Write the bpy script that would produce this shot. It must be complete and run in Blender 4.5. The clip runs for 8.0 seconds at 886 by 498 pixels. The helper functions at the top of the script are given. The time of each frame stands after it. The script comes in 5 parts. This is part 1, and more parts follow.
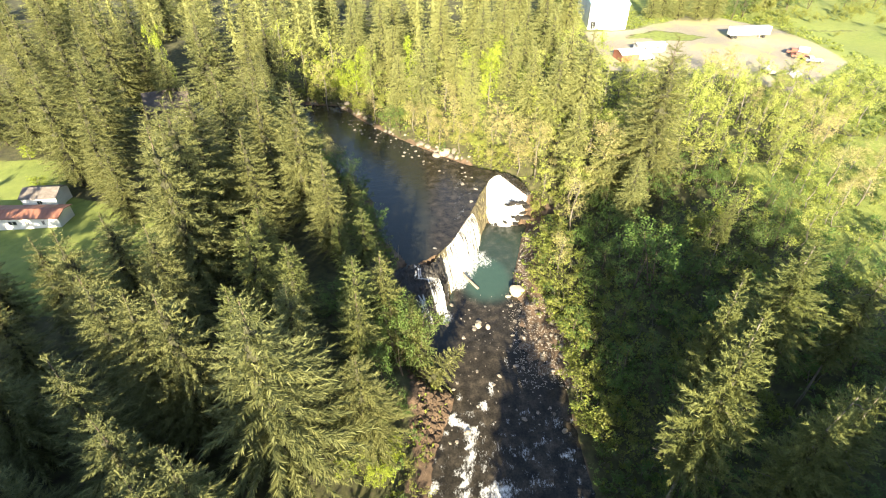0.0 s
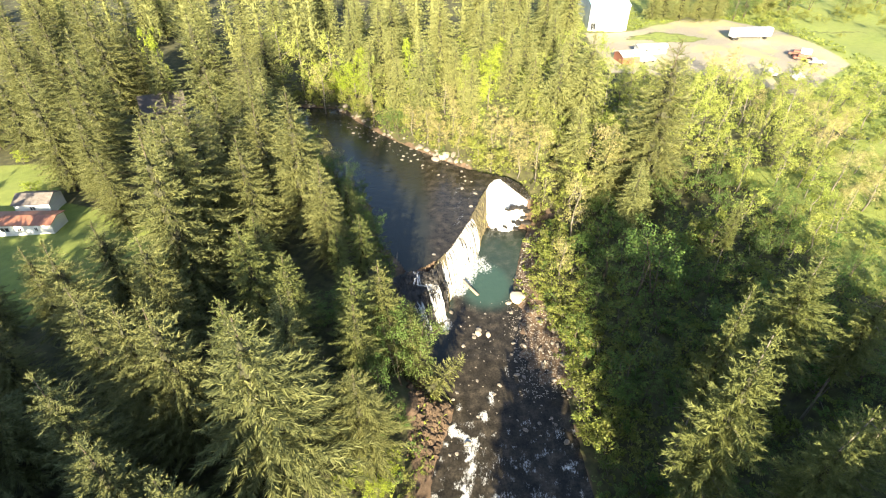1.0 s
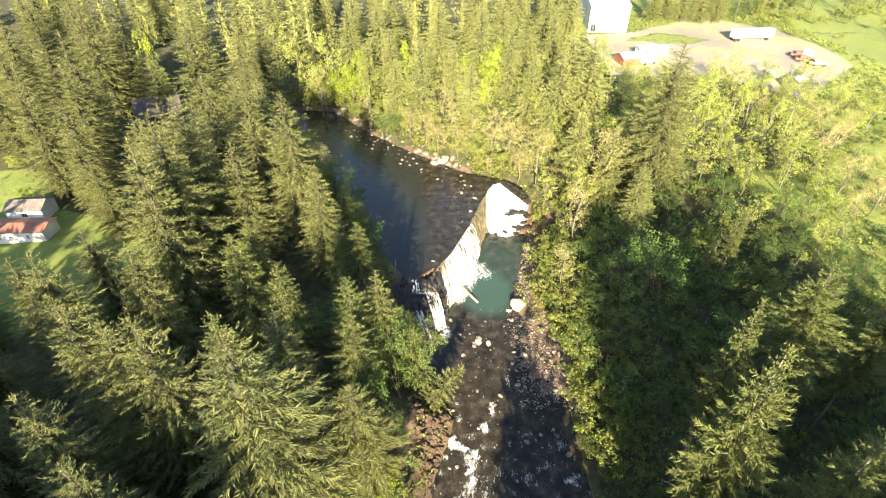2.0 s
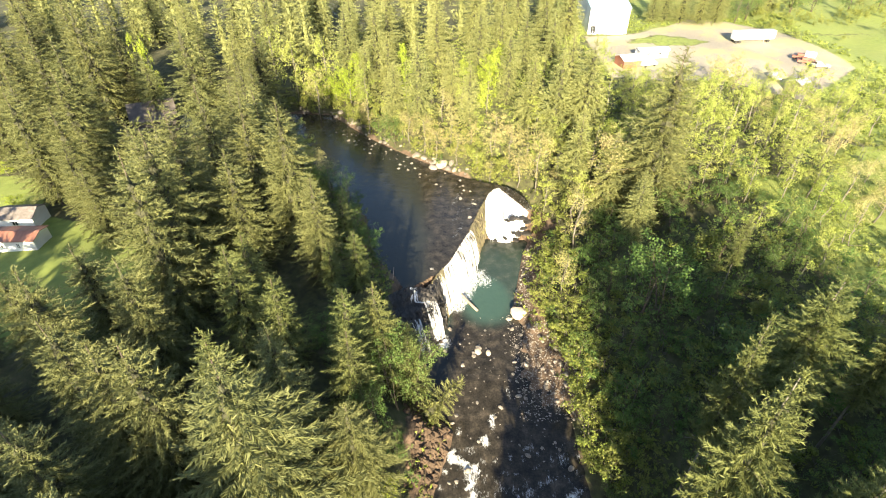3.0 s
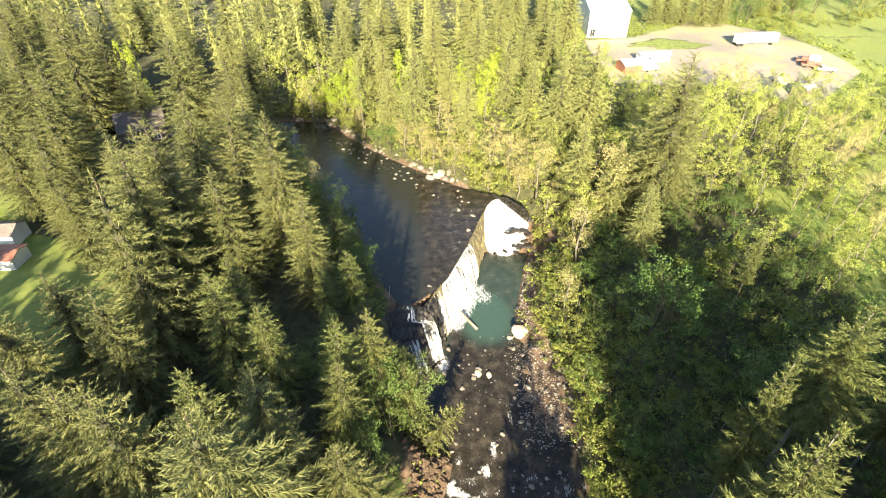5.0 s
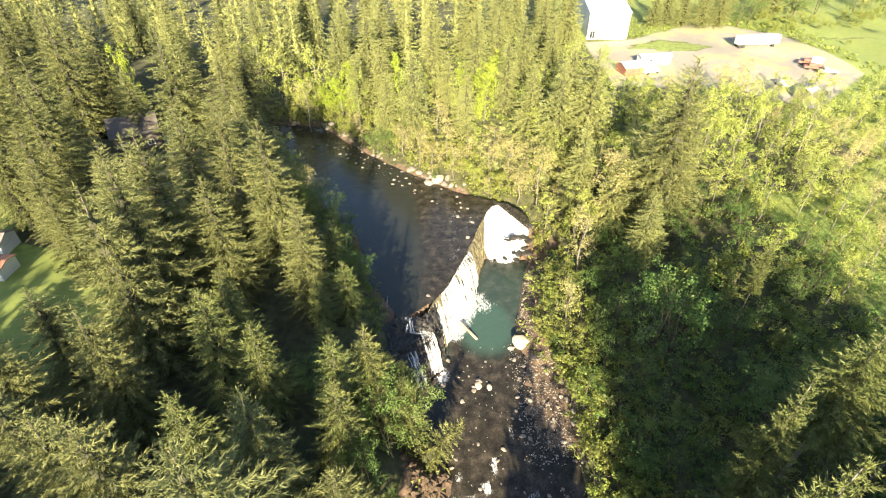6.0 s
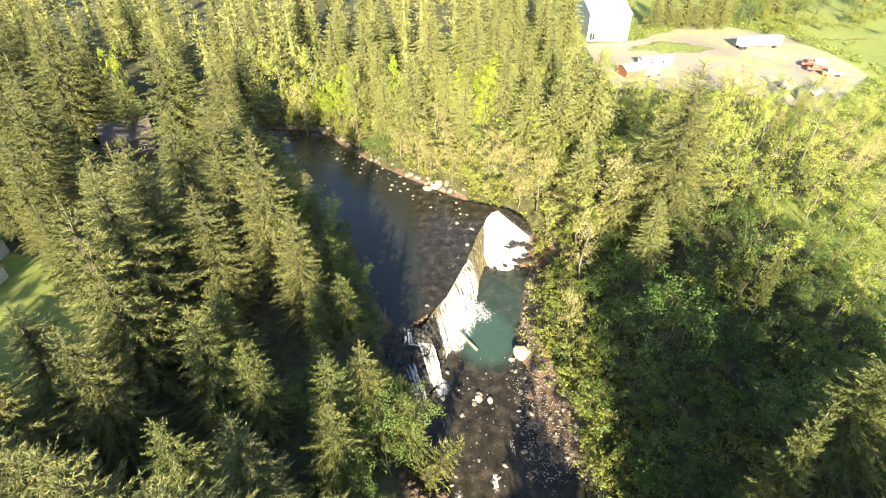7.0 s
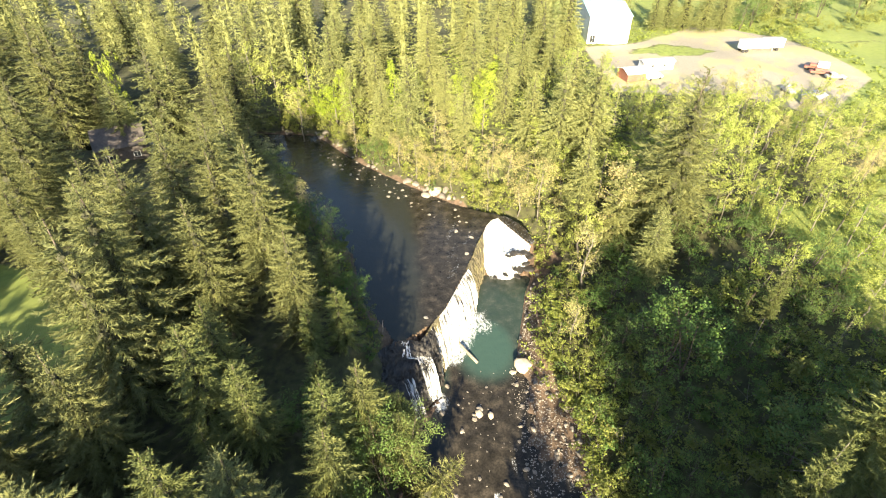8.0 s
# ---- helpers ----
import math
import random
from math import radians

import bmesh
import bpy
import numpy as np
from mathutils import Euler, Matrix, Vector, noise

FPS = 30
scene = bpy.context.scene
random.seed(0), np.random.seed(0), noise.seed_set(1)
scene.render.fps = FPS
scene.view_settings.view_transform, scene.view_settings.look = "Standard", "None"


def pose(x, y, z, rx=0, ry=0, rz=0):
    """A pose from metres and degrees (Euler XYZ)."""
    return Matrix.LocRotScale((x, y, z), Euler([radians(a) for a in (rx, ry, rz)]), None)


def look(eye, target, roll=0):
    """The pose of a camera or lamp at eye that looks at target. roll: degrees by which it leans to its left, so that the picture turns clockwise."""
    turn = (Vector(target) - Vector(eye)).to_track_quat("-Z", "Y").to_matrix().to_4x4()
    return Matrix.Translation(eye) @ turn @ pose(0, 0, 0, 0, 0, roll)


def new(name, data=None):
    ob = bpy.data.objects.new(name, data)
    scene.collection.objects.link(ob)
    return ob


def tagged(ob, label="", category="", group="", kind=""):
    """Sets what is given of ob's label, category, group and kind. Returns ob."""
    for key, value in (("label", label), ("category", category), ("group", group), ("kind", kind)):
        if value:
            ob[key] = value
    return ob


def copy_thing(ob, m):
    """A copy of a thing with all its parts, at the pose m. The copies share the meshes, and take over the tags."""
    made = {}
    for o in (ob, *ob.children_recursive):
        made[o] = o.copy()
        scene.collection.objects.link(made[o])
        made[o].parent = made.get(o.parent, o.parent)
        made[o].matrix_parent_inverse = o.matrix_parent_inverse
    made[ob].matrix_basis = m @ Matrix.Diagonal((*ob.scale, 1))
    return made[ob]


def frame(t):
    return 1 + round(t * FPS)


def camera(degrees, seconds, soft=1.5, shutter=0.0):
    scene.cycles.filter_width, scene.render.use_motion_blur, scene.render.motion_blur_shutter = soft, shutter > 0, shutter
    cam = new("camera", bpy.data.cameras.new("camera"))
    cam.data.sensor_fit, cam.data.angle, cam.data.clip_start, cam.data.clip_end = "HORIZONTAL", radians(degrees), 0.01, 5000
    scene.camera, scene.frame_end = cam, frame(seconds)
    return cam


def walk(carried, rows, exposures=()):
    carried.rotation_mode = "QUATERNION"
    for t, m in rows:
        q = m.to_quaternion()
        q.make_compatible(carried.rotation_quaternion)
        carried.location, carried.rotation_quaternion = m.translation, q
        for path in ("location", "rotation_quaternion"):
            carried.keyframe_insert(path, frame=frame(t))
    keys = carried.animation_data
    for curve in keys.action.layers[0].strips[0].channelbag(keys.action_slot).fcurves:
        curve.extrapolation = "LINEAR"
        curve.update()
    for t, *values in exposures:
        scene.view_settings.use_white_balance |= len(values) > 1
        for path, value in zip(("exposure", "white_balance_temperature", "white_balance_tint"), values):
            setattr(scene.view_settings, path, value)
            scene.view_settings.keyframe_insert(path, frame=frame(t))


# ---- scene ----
cam = camera(81.5, 8.0, soft=1.1)
METRES, EYE, TILT, LEAN, TURN = 20.0, 66.0, -37.7, 0.0, 0.0
ROWS = [
    (0.0, 0.0, 0.0, 0.0, 0.0, 0.0, -0.0),
    (0.5, 0.0, 0.0382, 0.0316, -0.02, -0.01, 0.03),
    (1.0, 0.001, 0.0783, 0.0636, -0.06, -0.0, 0.07),
    (1.5, 0.0016, 0.1206, 0.0982, -0.09, -0.04, 0.13),
    (3.0, 0.0049, 0.2555, 0.2063, -0.24, -0.0, 0.34),
    (3.5, 0.0054, 0.3046, 0.2435, -0.3, 0.01, 0.41),
    (4.0, 0.0064, 0.355, 0.2818, -0.34, -0.01, 0.49),
    (4.5, 0.0072, 0.4067, 0.3208, -0.41, 0.01, 0.59),
    (6.0, 0.0082, 0.5666, 0.4402, -0.61, 0.05, 0.86),
    (6.5, 0.008, 0.6224, 0.4822, -0.69, 0.05, 0.94),
    (7.0, 0.0093, 0.6783, 0.5246, -0.73, 0.02, 1.03),
    (7.5, 0.0096, 0.7343, 0.5671, -0.8, 0.06, 1.1),
    (8.0, 0.0091, 0.7916, 0.6107, -0.88, 0.1, 1.18),
]
EXPOSURE = 2.42
walk(cam, [(t, pose(0, 0, EYE, TILT, LEAN, TURN) @ pose(METRES * x, METRES * y, METRES * z, 90 + pitch, roll, yaw)) for t, x, y, z, yaw, pitch, roll in ROWS],
     exposures=[(0.0, EXPOSURE), (8.0, EXPOSURE)])

# ---- light: a low evening sun from behind the camera, hardly to its left ----
SUN_EL, SUN_X = radians(21), -0.06
SUN_AZ = math.atan2(SUN_X, -1.0)
world = bpy.data.worlds.new("sky")
scene.world = world
world.use_nodes = True
wn = world.node_tree.nodes
sky = wn.new("ShaderNodeTexSky")
sky.sky_type, sky.sun_disc = "NISHITA", False
sky.sun_elevation, sky.sun_rotation = SUN_EL, SUN_AZ
wn["Background"].inputs["Strength"].default_value = 0.078
world.node_tree.links.new(sky.outputs["Color"], wn["Background"].inputs["Color"])
sun_data = bpy.data.lights.new("sun", "SUN")
sun_data.energy, sun_data.angle, sun_data.color = 5.0, radians(0.6), (1.0, 0.86, 0.60)
sun = new("sun", sun_data)
SUN_FROM = Vector((math.sin(SUN_AZ) * math.cos(SUN_EL), math.cos(SUN_AZ) * math.cos(SUN_EL), math.sin(SUN_EL)))
sun.matrix_world = look(SUN_FROM * 300, (0, 0, 0))


# ---- materials ----
def material(name):
    m = bpy.data.materials.new(name)
    m.use_nodes = True
    nt = m.node_tree
    return m, nt.nodes, nt.links, nt.nodes["Principled BSDF"]


def noise_node(n, l, scale, detail=4.0, coords="Object", stretch=(1, 1, 1), rough=0.55):
    tc = n.new("ShaderNodeTexCoord")
    mp = n.new("ShaderNodeMapping")
    mp.inputs["Scale"].default_value = stretch
    tex = n.new("ShaderNodeTexNoise")
    tex.inputs["Scale"].default_value, tex.inputs["Detail"].default_value, tex.inputs["Roughness"].default_value = scale, detail, rough
    l.new(tc.outputs[coords], mp.inputs["Vector"])
    l.new(mp.outputs["Vector"], tex.inputs["Vector"])
    return tex


def ramp(n, l, source, stops):
    r = n.new("ShaderNodeValToRGB")
    r.color_ramp.elements[0].position, r.color_ramp.elements[0].color = stops[0][0], (*stops[0][1], 1)
    r.color_ramp.elements[1].position, r.color_ramp.elements[1].color = stops[-1][0], (*stops[-1][1], 1)
    for p, c in stops[1:-1]:
        e = r.color_ramp.elements.new(p)
        e.color = (*c, 1)
    l.new(source, r.inputs["Fac"])
    return r


def mixed(n, l, fac, a, b, mode="MIX"):
    m = n.new("ShaderNodeMix")
    m.data_type, m.blend_type = "RGBA", mode
    for sock, v in ((m.inputs["Factor"], fac), (m.inputs["A"], a), (m.inputs["B"], b)):
        if isinstance(v, (int, float)):
            sock.default_value = v
        elif isinstance(v, tuple):
            sock.default_value = (*v, 1)
        else:
            l.new(v, sock)
    return m.outputs["Result"]


def bump(n, l, bsdf, height, strength, distance):
    b = n.new("ShaderNodeBump")
    b.inputs["Strength"].default_value, b.inputs["Distance"].default_value = strength, distance
    l.new(height, b.inputs["Height"])
    l.new(b.outputs["Normal"], bsdf.inputs["Normal"])


def leafy(name, dark, light, other, translucent=0.25):
    """Foliage: hue by tree, brightness by spray."""
    m, n, l, p = material(name)
    info, geo = n.new("ShaderNodeObjectInfo"), n.new("ShaderNodeNewGeometry")
    by_spray = mixed(n, l, geo.outputs["Random Per Island"], dark, light)
    tone = ramp(n, l, info.outputs["Random"], [(0.0, (0, 0, 0)), (1.0, (0.75, 0.75, 0.75))])
    col = mixed(n, l, tone.outputs["Color"], by_spray, other)
    big = noise_node(n, l, 0.45, 3.0)
    shade = ramp(n, l, big.outputs["Fac"], [(0.3, (0.72, 0.74, 0.72)), (0.7, (1.2, 1.16, 1.05))])
    col = mixed(n, l, 1.0, col, shade.outputs["Color"], "MULTIPLY")
    l.new(col, p.inputs["Base Color"])
    p.inputs["Roughness"].default_value, p.inputs["Specular IOR Level"].default_value = 0.62, 0.25
    tr = n.new("ShaderNodeBsdfTranslucent")
    l.new(col, tr.inputs["Color"])
    mx = n.new("ShaderNodeMixShader")
    mx.inputs["Fac"].default_value = translucent
    l.new(p.outputs["BSDF"], mx.inputs[1])
    l.new(tr.outputs["BSDF"], mx.inputs[2])
    l.new(mx.outputs["Shader"], n["Material Output"].inputs["Surface"])
    return m


def mottled(name, stops, scale, rough, bump_scale=None, bump_dist=0.03, stretch=(1, 1, 1), metallic=0.0, by_object=0.0, coords="Object"):
    m, n, l, p = material(name)
    a = noise_node(n, l, scale, 6.0, coords, stretch, 0.62)
    col = ramp(n, l, a.outputs["Fac"], stops).outputs["Color"]
    b = noise_node(n, l, scale * 0.13, 3.0, coords)
    wear = ramp(n, l, b.outputs["Fac"], [(0.3, (0.74, 0.73, 0.72)), (0.7, (1.12, 1.12, 1.1))])
    col = mixed(n, l, 1.0, col, wear.outputs["Color"], "MULTIPLY")
    if by_object:
        info = n.new("ShaderNodeObjectInfo")
        own = ramp(n, l, info.outputs["Random"], [(0.0, (1 - by_object,) * 3), (1.0, (1 + by_object,) * 3)])
        col = mixed(n, l, 1.0, col, own.outputs["Color"], "MULTIPLY")
    l.new(col, p.inputs["Base Color"])
    p.inputs["Roughness"].default_value, p.inputs["Metallic"].default_value = rough, metallic
    if bump_scale:
        c = noise_node(n, l, bump_scale, 5.0, coords, stretch)
        bump(n, l, p, c.outputs["Fac"], 0.7, bump_dist)
    return m


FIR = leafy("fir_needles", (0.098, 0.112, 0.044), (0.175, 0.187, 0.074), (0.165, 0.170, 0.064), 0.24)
# Lighter copy of the fir needles: sunlight and haze put into the colour.
FIR_SUNLIT = leafy("sunlit_fir_needles", (0.15, 0.168, 0.068), (0.265, 0.285, 0.112), (0.27, 0.28, 0.108), 0.3)
FIR_YOUNG = leafy("young_fir_needles", (0.085, 0.108, 0.036), (0.165, 0.19, 0.06), (0.15, 0.155, 0.055), 0.22)
ALDER = leafy("alder_leaves", (0.195, 0.255, 0.05), (0.335, 0.40, 0.09), (0.37, 0.38, 0.12), 0.42)
MAPLE = leafy("maple_leaves", (0.062, 0.118, 0.030), (0.118, 0.195, 0.046), (0.125, 0.17, 0.052), 0.35)
LIME = leafy("spring_leaves", (0.19, 0.27, 0.03), (0.34, 0.41, 0.05), (0.30, 0.36, 0.05), 0.4)
BUDS = leafy("leaf_buds", (0.23, 0.235, 0.09), (0.40, 0.385, 0.155), (0.36, 0.31, 0.15), 0.3)
BRUSH = leafy("brush_leaves", (0.125, 0.168, 0.035), (0.245, 0.288, 0.06), (0.21, 0.212, 0.064), 0.35)
GRASS = leafy("meadow_blades", (0.13, 0.17, 0.03), (0.24, 0.27, 0.06), (0.26, 0.25, 0.09), 0.3)
BARK = mottled("fir_bark", [(0.3, (0.05, 0.038, 0.028)), (0.7, (0.13, 0.10, 0.078))], 3.0, 0.95, 9.0, 0.04, (1, 1, 0.25))
# Crown cores darkened to paint in the shade between boughs.
CROWN_SHADE = mottled("inner_twigs", [(0.3, (0.030, 0.032, 0.015)), (0.7, (0.062, 0.062, 0.030))], 2.5, 0.95, 6.0, 0.2)
PALE_BARK = mottled("pale_bark", [(0.3, (0.085, 0.075, 0.058)), (0.7, (0.20, 0.182, 0.15))], 4.0, 0.9, 9.0, 0.02, (1, 1, 0.3))
ROCK = mottled("river_stone", [(0.25, (0.10, 0.085, 0.07)), (0.55, (0.21, 0.185, 0.155)), (0.8, (0.37, 0.335, 0.285))], 1.6, 0.8, 5.0, 0.06, by_object=0.35)
PALE_ROCK = mottled("pale_sandstone", [(0.25, (0.34, 0.28, 0.2)), (0.75, (0.56, 0.48, 0.37))], 1.2, 0.85, 4.0, 0.08)
BASALT = mottled("wet_basalt", [(0.25, (0.012, 0.012, 0.013)), (0.6, (0.034, 0.030, 0.026)), (0.85, (0.08, 0.066, 0.046))], 0.9, 0.6, 2.5, 0.2, (1, 1, 0.5))
MOSSY = mottled("mossy_rock", [(0.3, (0.05, 0.045, 0.028)), (0.55, (0.13, 0.11, 0.06)), (0.8, (0.22, 0.22, 0.05))], 1.1, 0.85, 3.0, 0.15, (1, 1, 0.4))
EARTH = mottled("crumbled_earth", [(0.3, (0.034, 0.022, 0.014)), (0.7, (0.120, 0.080, 0.050))], 1.3, 0.95, 5.0, 0.12)
DRIFTWOOD = mottled("weathered_wood", [(0.3, (0.11, 0.085, 0.065)), (0.7, (0.34, 0.29, 0.23))], 5.0, 0.85, 12.0, 0.02, (0.15, 1, 1))


def ground_material():
    """Forest litter, grass, gravel and bare bank, laid out by the cover layer of the sheet."""
    m, n, l, p = material("ground_cover")
    att = n.new("ShaderNodeAttribute")
    att.attribute_name = "cover"
    sep = n.new("ShaderNodeSeparateColor")
    l.new(att.outputs["Color"], sep.inputs["Color"])
    fine, mid, large = noise_node(n, l, 6.0, 5.0), noise_node(n, l, 0.7, 5.0), noise_node(n, l, 0.09, 4.0)
    litter = ramp(n, l, mid.outputs["Fac"], [(0.3, (0.028, 0.026, 0.014)), (0.55, (0.06, 0.062, 0.02)), (0.75, (0.10, 0.085, 0.05))]).outputs["Color"]
    grass_a = ramp(n, l, mid.outputs["Fac"], [(0.3, (0.085, 0.14, 0.018)), (0.7, (0.19, 0.24, 0.04))]).outputs["Color"]
    grass = mixed(n, l, large.outputs["Fac"], grass_a, (0.20, 0.22, 0.055))
    gravel = ramp(n, l, fine.outputs["Fac"], [(0.3, (0.18, 0.158, 0.122)), (0.7, (0.34, 0.30, 0.235))]).outputs["Color"]
    gravel = mixed(n, l, ramp(n, l, large.outputs["Fac"], [(0.48, (0, 0, 0)), (0.6, (0.7, 0.7, 0.7))]).outputs["Color"], gravel, (0.33, 0.31, 0.14))
    bank = ramp(n, l, mid.outputs["Fac"], [(0.3, (0.046, 0.029, 0.018)), (0.7, (0.150, 0.099, 0.062))]).outputs["Color"]
    bank = mixed(n, l, ramp(n, l, fine.outputs["Fac"], [(0.54, (0, 0, 0)), (0.66, (0.4, 0.4, 0.4))]).outputs["Color"], bank, (0.23, 0.185, 0.14))

    def soft(channel):
        add = n.new("ShaderNodeMath")
        add.operation = "MULTIPLY_ADD"
        l.new(mid.outputs["Fac"], add.inputs[0])
        add.inputs[1].default_value = 0.5
        l.new(sep.outputs[channel], add.inputs[2])
        return ramp(n, l, add.outputs[0], [(0.62, (0, 0, 0)), (0.86, (1, 1, 1))]).outputs["Color"]

    col = mixed(n, l, soft("Red"), litter, grass)
    col = mixed(n, l, soft("Green"), col, gravel)
    col = mixed(n, l, soft("Blue"), col, bank)
    l.new(col, p.inputs["Base Color"])
    p.inputs["Roughness"].default_value = 0.95
    bump(n, l, p, fine.outputs["Fac"], 0.8, 0.15)
    return m


def water_material(name):
    """Brown bed seen through a glossy rippled surface, green where deep, near black where the upper river's shade is
    painted, foam where the foam layer says.
    """
    m, n, l, p = material(name)
    att = n.new("ShaderNodeAttribute")
    att.attribute_name = "foam"
    sep = n.new("ShaderNodeSeparateColor")
    l.new(att.outputs["Color"], sep.inputs["Color"])
    mid, fine = noise_node(n, l, 0.55, 5.0), noise_node(n, l, 3.2, 5.0)
    bed = ramp(n, l, mid.outputs["Fac"], [(0.3, (0.014, 0.0125, 0.0095)), (0.52, (0.030, 0.0265, 0.0205)), (0.72, (0.068, 0.058, 0.044))]).outputs["Color"]
    grit = ramp(n, l, fine.outputs["Fac"], [(0.35, (0.62, 0.62, 0.62)), (0.65, (1.25, 1.2, 1.15))]).outputs["Color"]
    bed = mixed(n, l, 1.0, bed, grit, "MULTIPLY")
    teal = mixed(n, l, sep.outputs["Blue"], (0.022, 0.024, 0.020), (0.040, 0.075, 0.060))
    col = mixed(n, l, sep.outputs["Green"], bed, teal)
    streak = noise_node(n, l, 1.9, 9.0, stretch=(1.5, 0.8, 1), rough=0.8)
    add = n.new("ShaderNodeMath")
    add.operation = "MULTIPLY_ADD"
    l.new(sep.outputs["Red"], add.inputs[0])
    add.inputs[1].default_value = 0.5
    l.new(streak.outputs["Fac"], add.inputs[2])
    mask = ramp(n, l, add.outputs[0], [(0.75, (0, 0, 0)), (1.05, (1, 1, 1))]).outputs["Color"]
    l.new(mixed(n, l, mask, col, (0.8, 0.82, 0.83)), p.inputs["Base Color"])
    rough = ramp(n, l, mask, [(0.0, (0.07, 0.07, 0.07)), (1.0, (0.7, 0.7, 0.7))]).outputs["Color"]
    l.new(rough, p.inputs["Roughness"])
    p.inputs["IOR"].default_value = 1.33
    ripple = noise_node(n, l, 1.6, 5.0, stretch=(1, 0.7, 1))
    bump(n, l, p, ripple.outputs["Fac"], 0.5, 0.12)
    return m


GROUND = ground_material()
RIVER = water_material("river_water")


def falling_material(name, low, high):
    """White water in streaks that follow the flow, with gaps that show the rock."""
    m, n, l, p = material(name)
    att = n.new("ShaderNodeAttribute")
    att.attribute_name = "flow"

    def streaks(across, along, detail):
        mp, tex = n.new("ShaderNodeMapping"), n.new("ShaderNodeTexNoise")
        mp.inputs["Scale"].default_value = (across, along, 1)
        tex.inputs["Scale"].default_value, tex.inputs["Detail"].default_value, tex.inputs["Roughness"].default_value = 1.0, detail, 0.6
        l.new(att.outputs["Vector"], mp.inputs["Vector"])
        l.new(mp.outputs["Vector"], tex.inputs["Vector"])
        return tex.outputs["Fac"]
    a = streaks(2.6, 0.22, 4.0)
    col = ramp(n, l, a, [(0.36, (0.10, 0.088, 0.064)), (0.47, (0.34, 0.335, 0.31)), (0.57, (0.80, 0.81, 0.81))])
    l.new(col.outputs["Color"], p.inputs["Base Color"])
    p.inputs["Roughness"].default_value = 0.5
    gap = streaks(1.5, 0.26, 6.0)
    l.new(ramp(n, l, gap, [(low, (0, 0, 0)), (high, (1, 1, 1))]).outputs["Color"], p.inputs["Alpha"])
    bump(n, l, p, a, 0.35, 0.08)
    return m


CURTAIN = falling_material("falling_curtain", 0.40, 0.50)
FAR_CURTAIN = falling_material("cascade_curtain", 0.33, 0.42)
VEIL = falling_material("cascade_veil", 0.40, 0.62)
THIN_VEIL = falling_material("thin_veil", 0.47, 0.70)
FALLING = mottled("falling_water", [(0.3, (0.62, 0.64, 0.64)), (0.6, (0.84, 0.85, 0.85))], 1.4, 0.45, 3.0, 0.1, (1.6, 1.6, 0.25))


# ---- mesh helpers ----
def mesh_of(name, verts, faces, mat, smooth=False):
    me = bpy.data.meshes.new(name)
    me.from_pydata([tuple(v) for v in verts], [], [tuple(f) for f in faces])
    if mat:
        me.materials.append(mat)
    if smooth:
        me.polygons.foreach_set("use_smooth", [True] * len(me.polygons))
    me.update()
    return me


def part_mesh(name, me, parent, label=""):
    ob = new(name, me)
    ob.parent = parent
    if label:
        tagged(ob, label)
    return ob


def part(name, bm, mat, parent, label="", smooth=False):
    """Links a bmesh as one mesh object under a thing or a part."""
    me = bpy.data.meshes.new(name)
    bm.to_mesh(me)
    bm.free()
    if mat:
        me.materials.append(mat)
    if smooth:
        me.polygons.foreach_set("use_smooth", [True] * len(me.polygons))
    return part_mesh(name, me, parent, label)


def thing(name, m, label, category, group="", kind=""):
    ob = new(name)
    ob.matrix_basis = m
    return tagged(ob, label, category, group, kind)


def box(bm, lo, hi, bevel=0.0):
    made = bmesh.ops.create_cube(bm, size=1)["verts"]
    for v in made:
        v.co = Vector([lo[i] + (hi[i] - lo[i]) * (v.co[i] + 0.5) for i in range(3)])
    if bevel:
        edges = list({e for v in made for e in v.link_edges})
        bmesh.ops.bevel(bm, geom=edges, offset=bevel, segments=1, affect="EDGES")
    return bm


def boxed(lo, hi, bevel=0.0):
    return box(bmesh.new(), lo, hi, bevel)


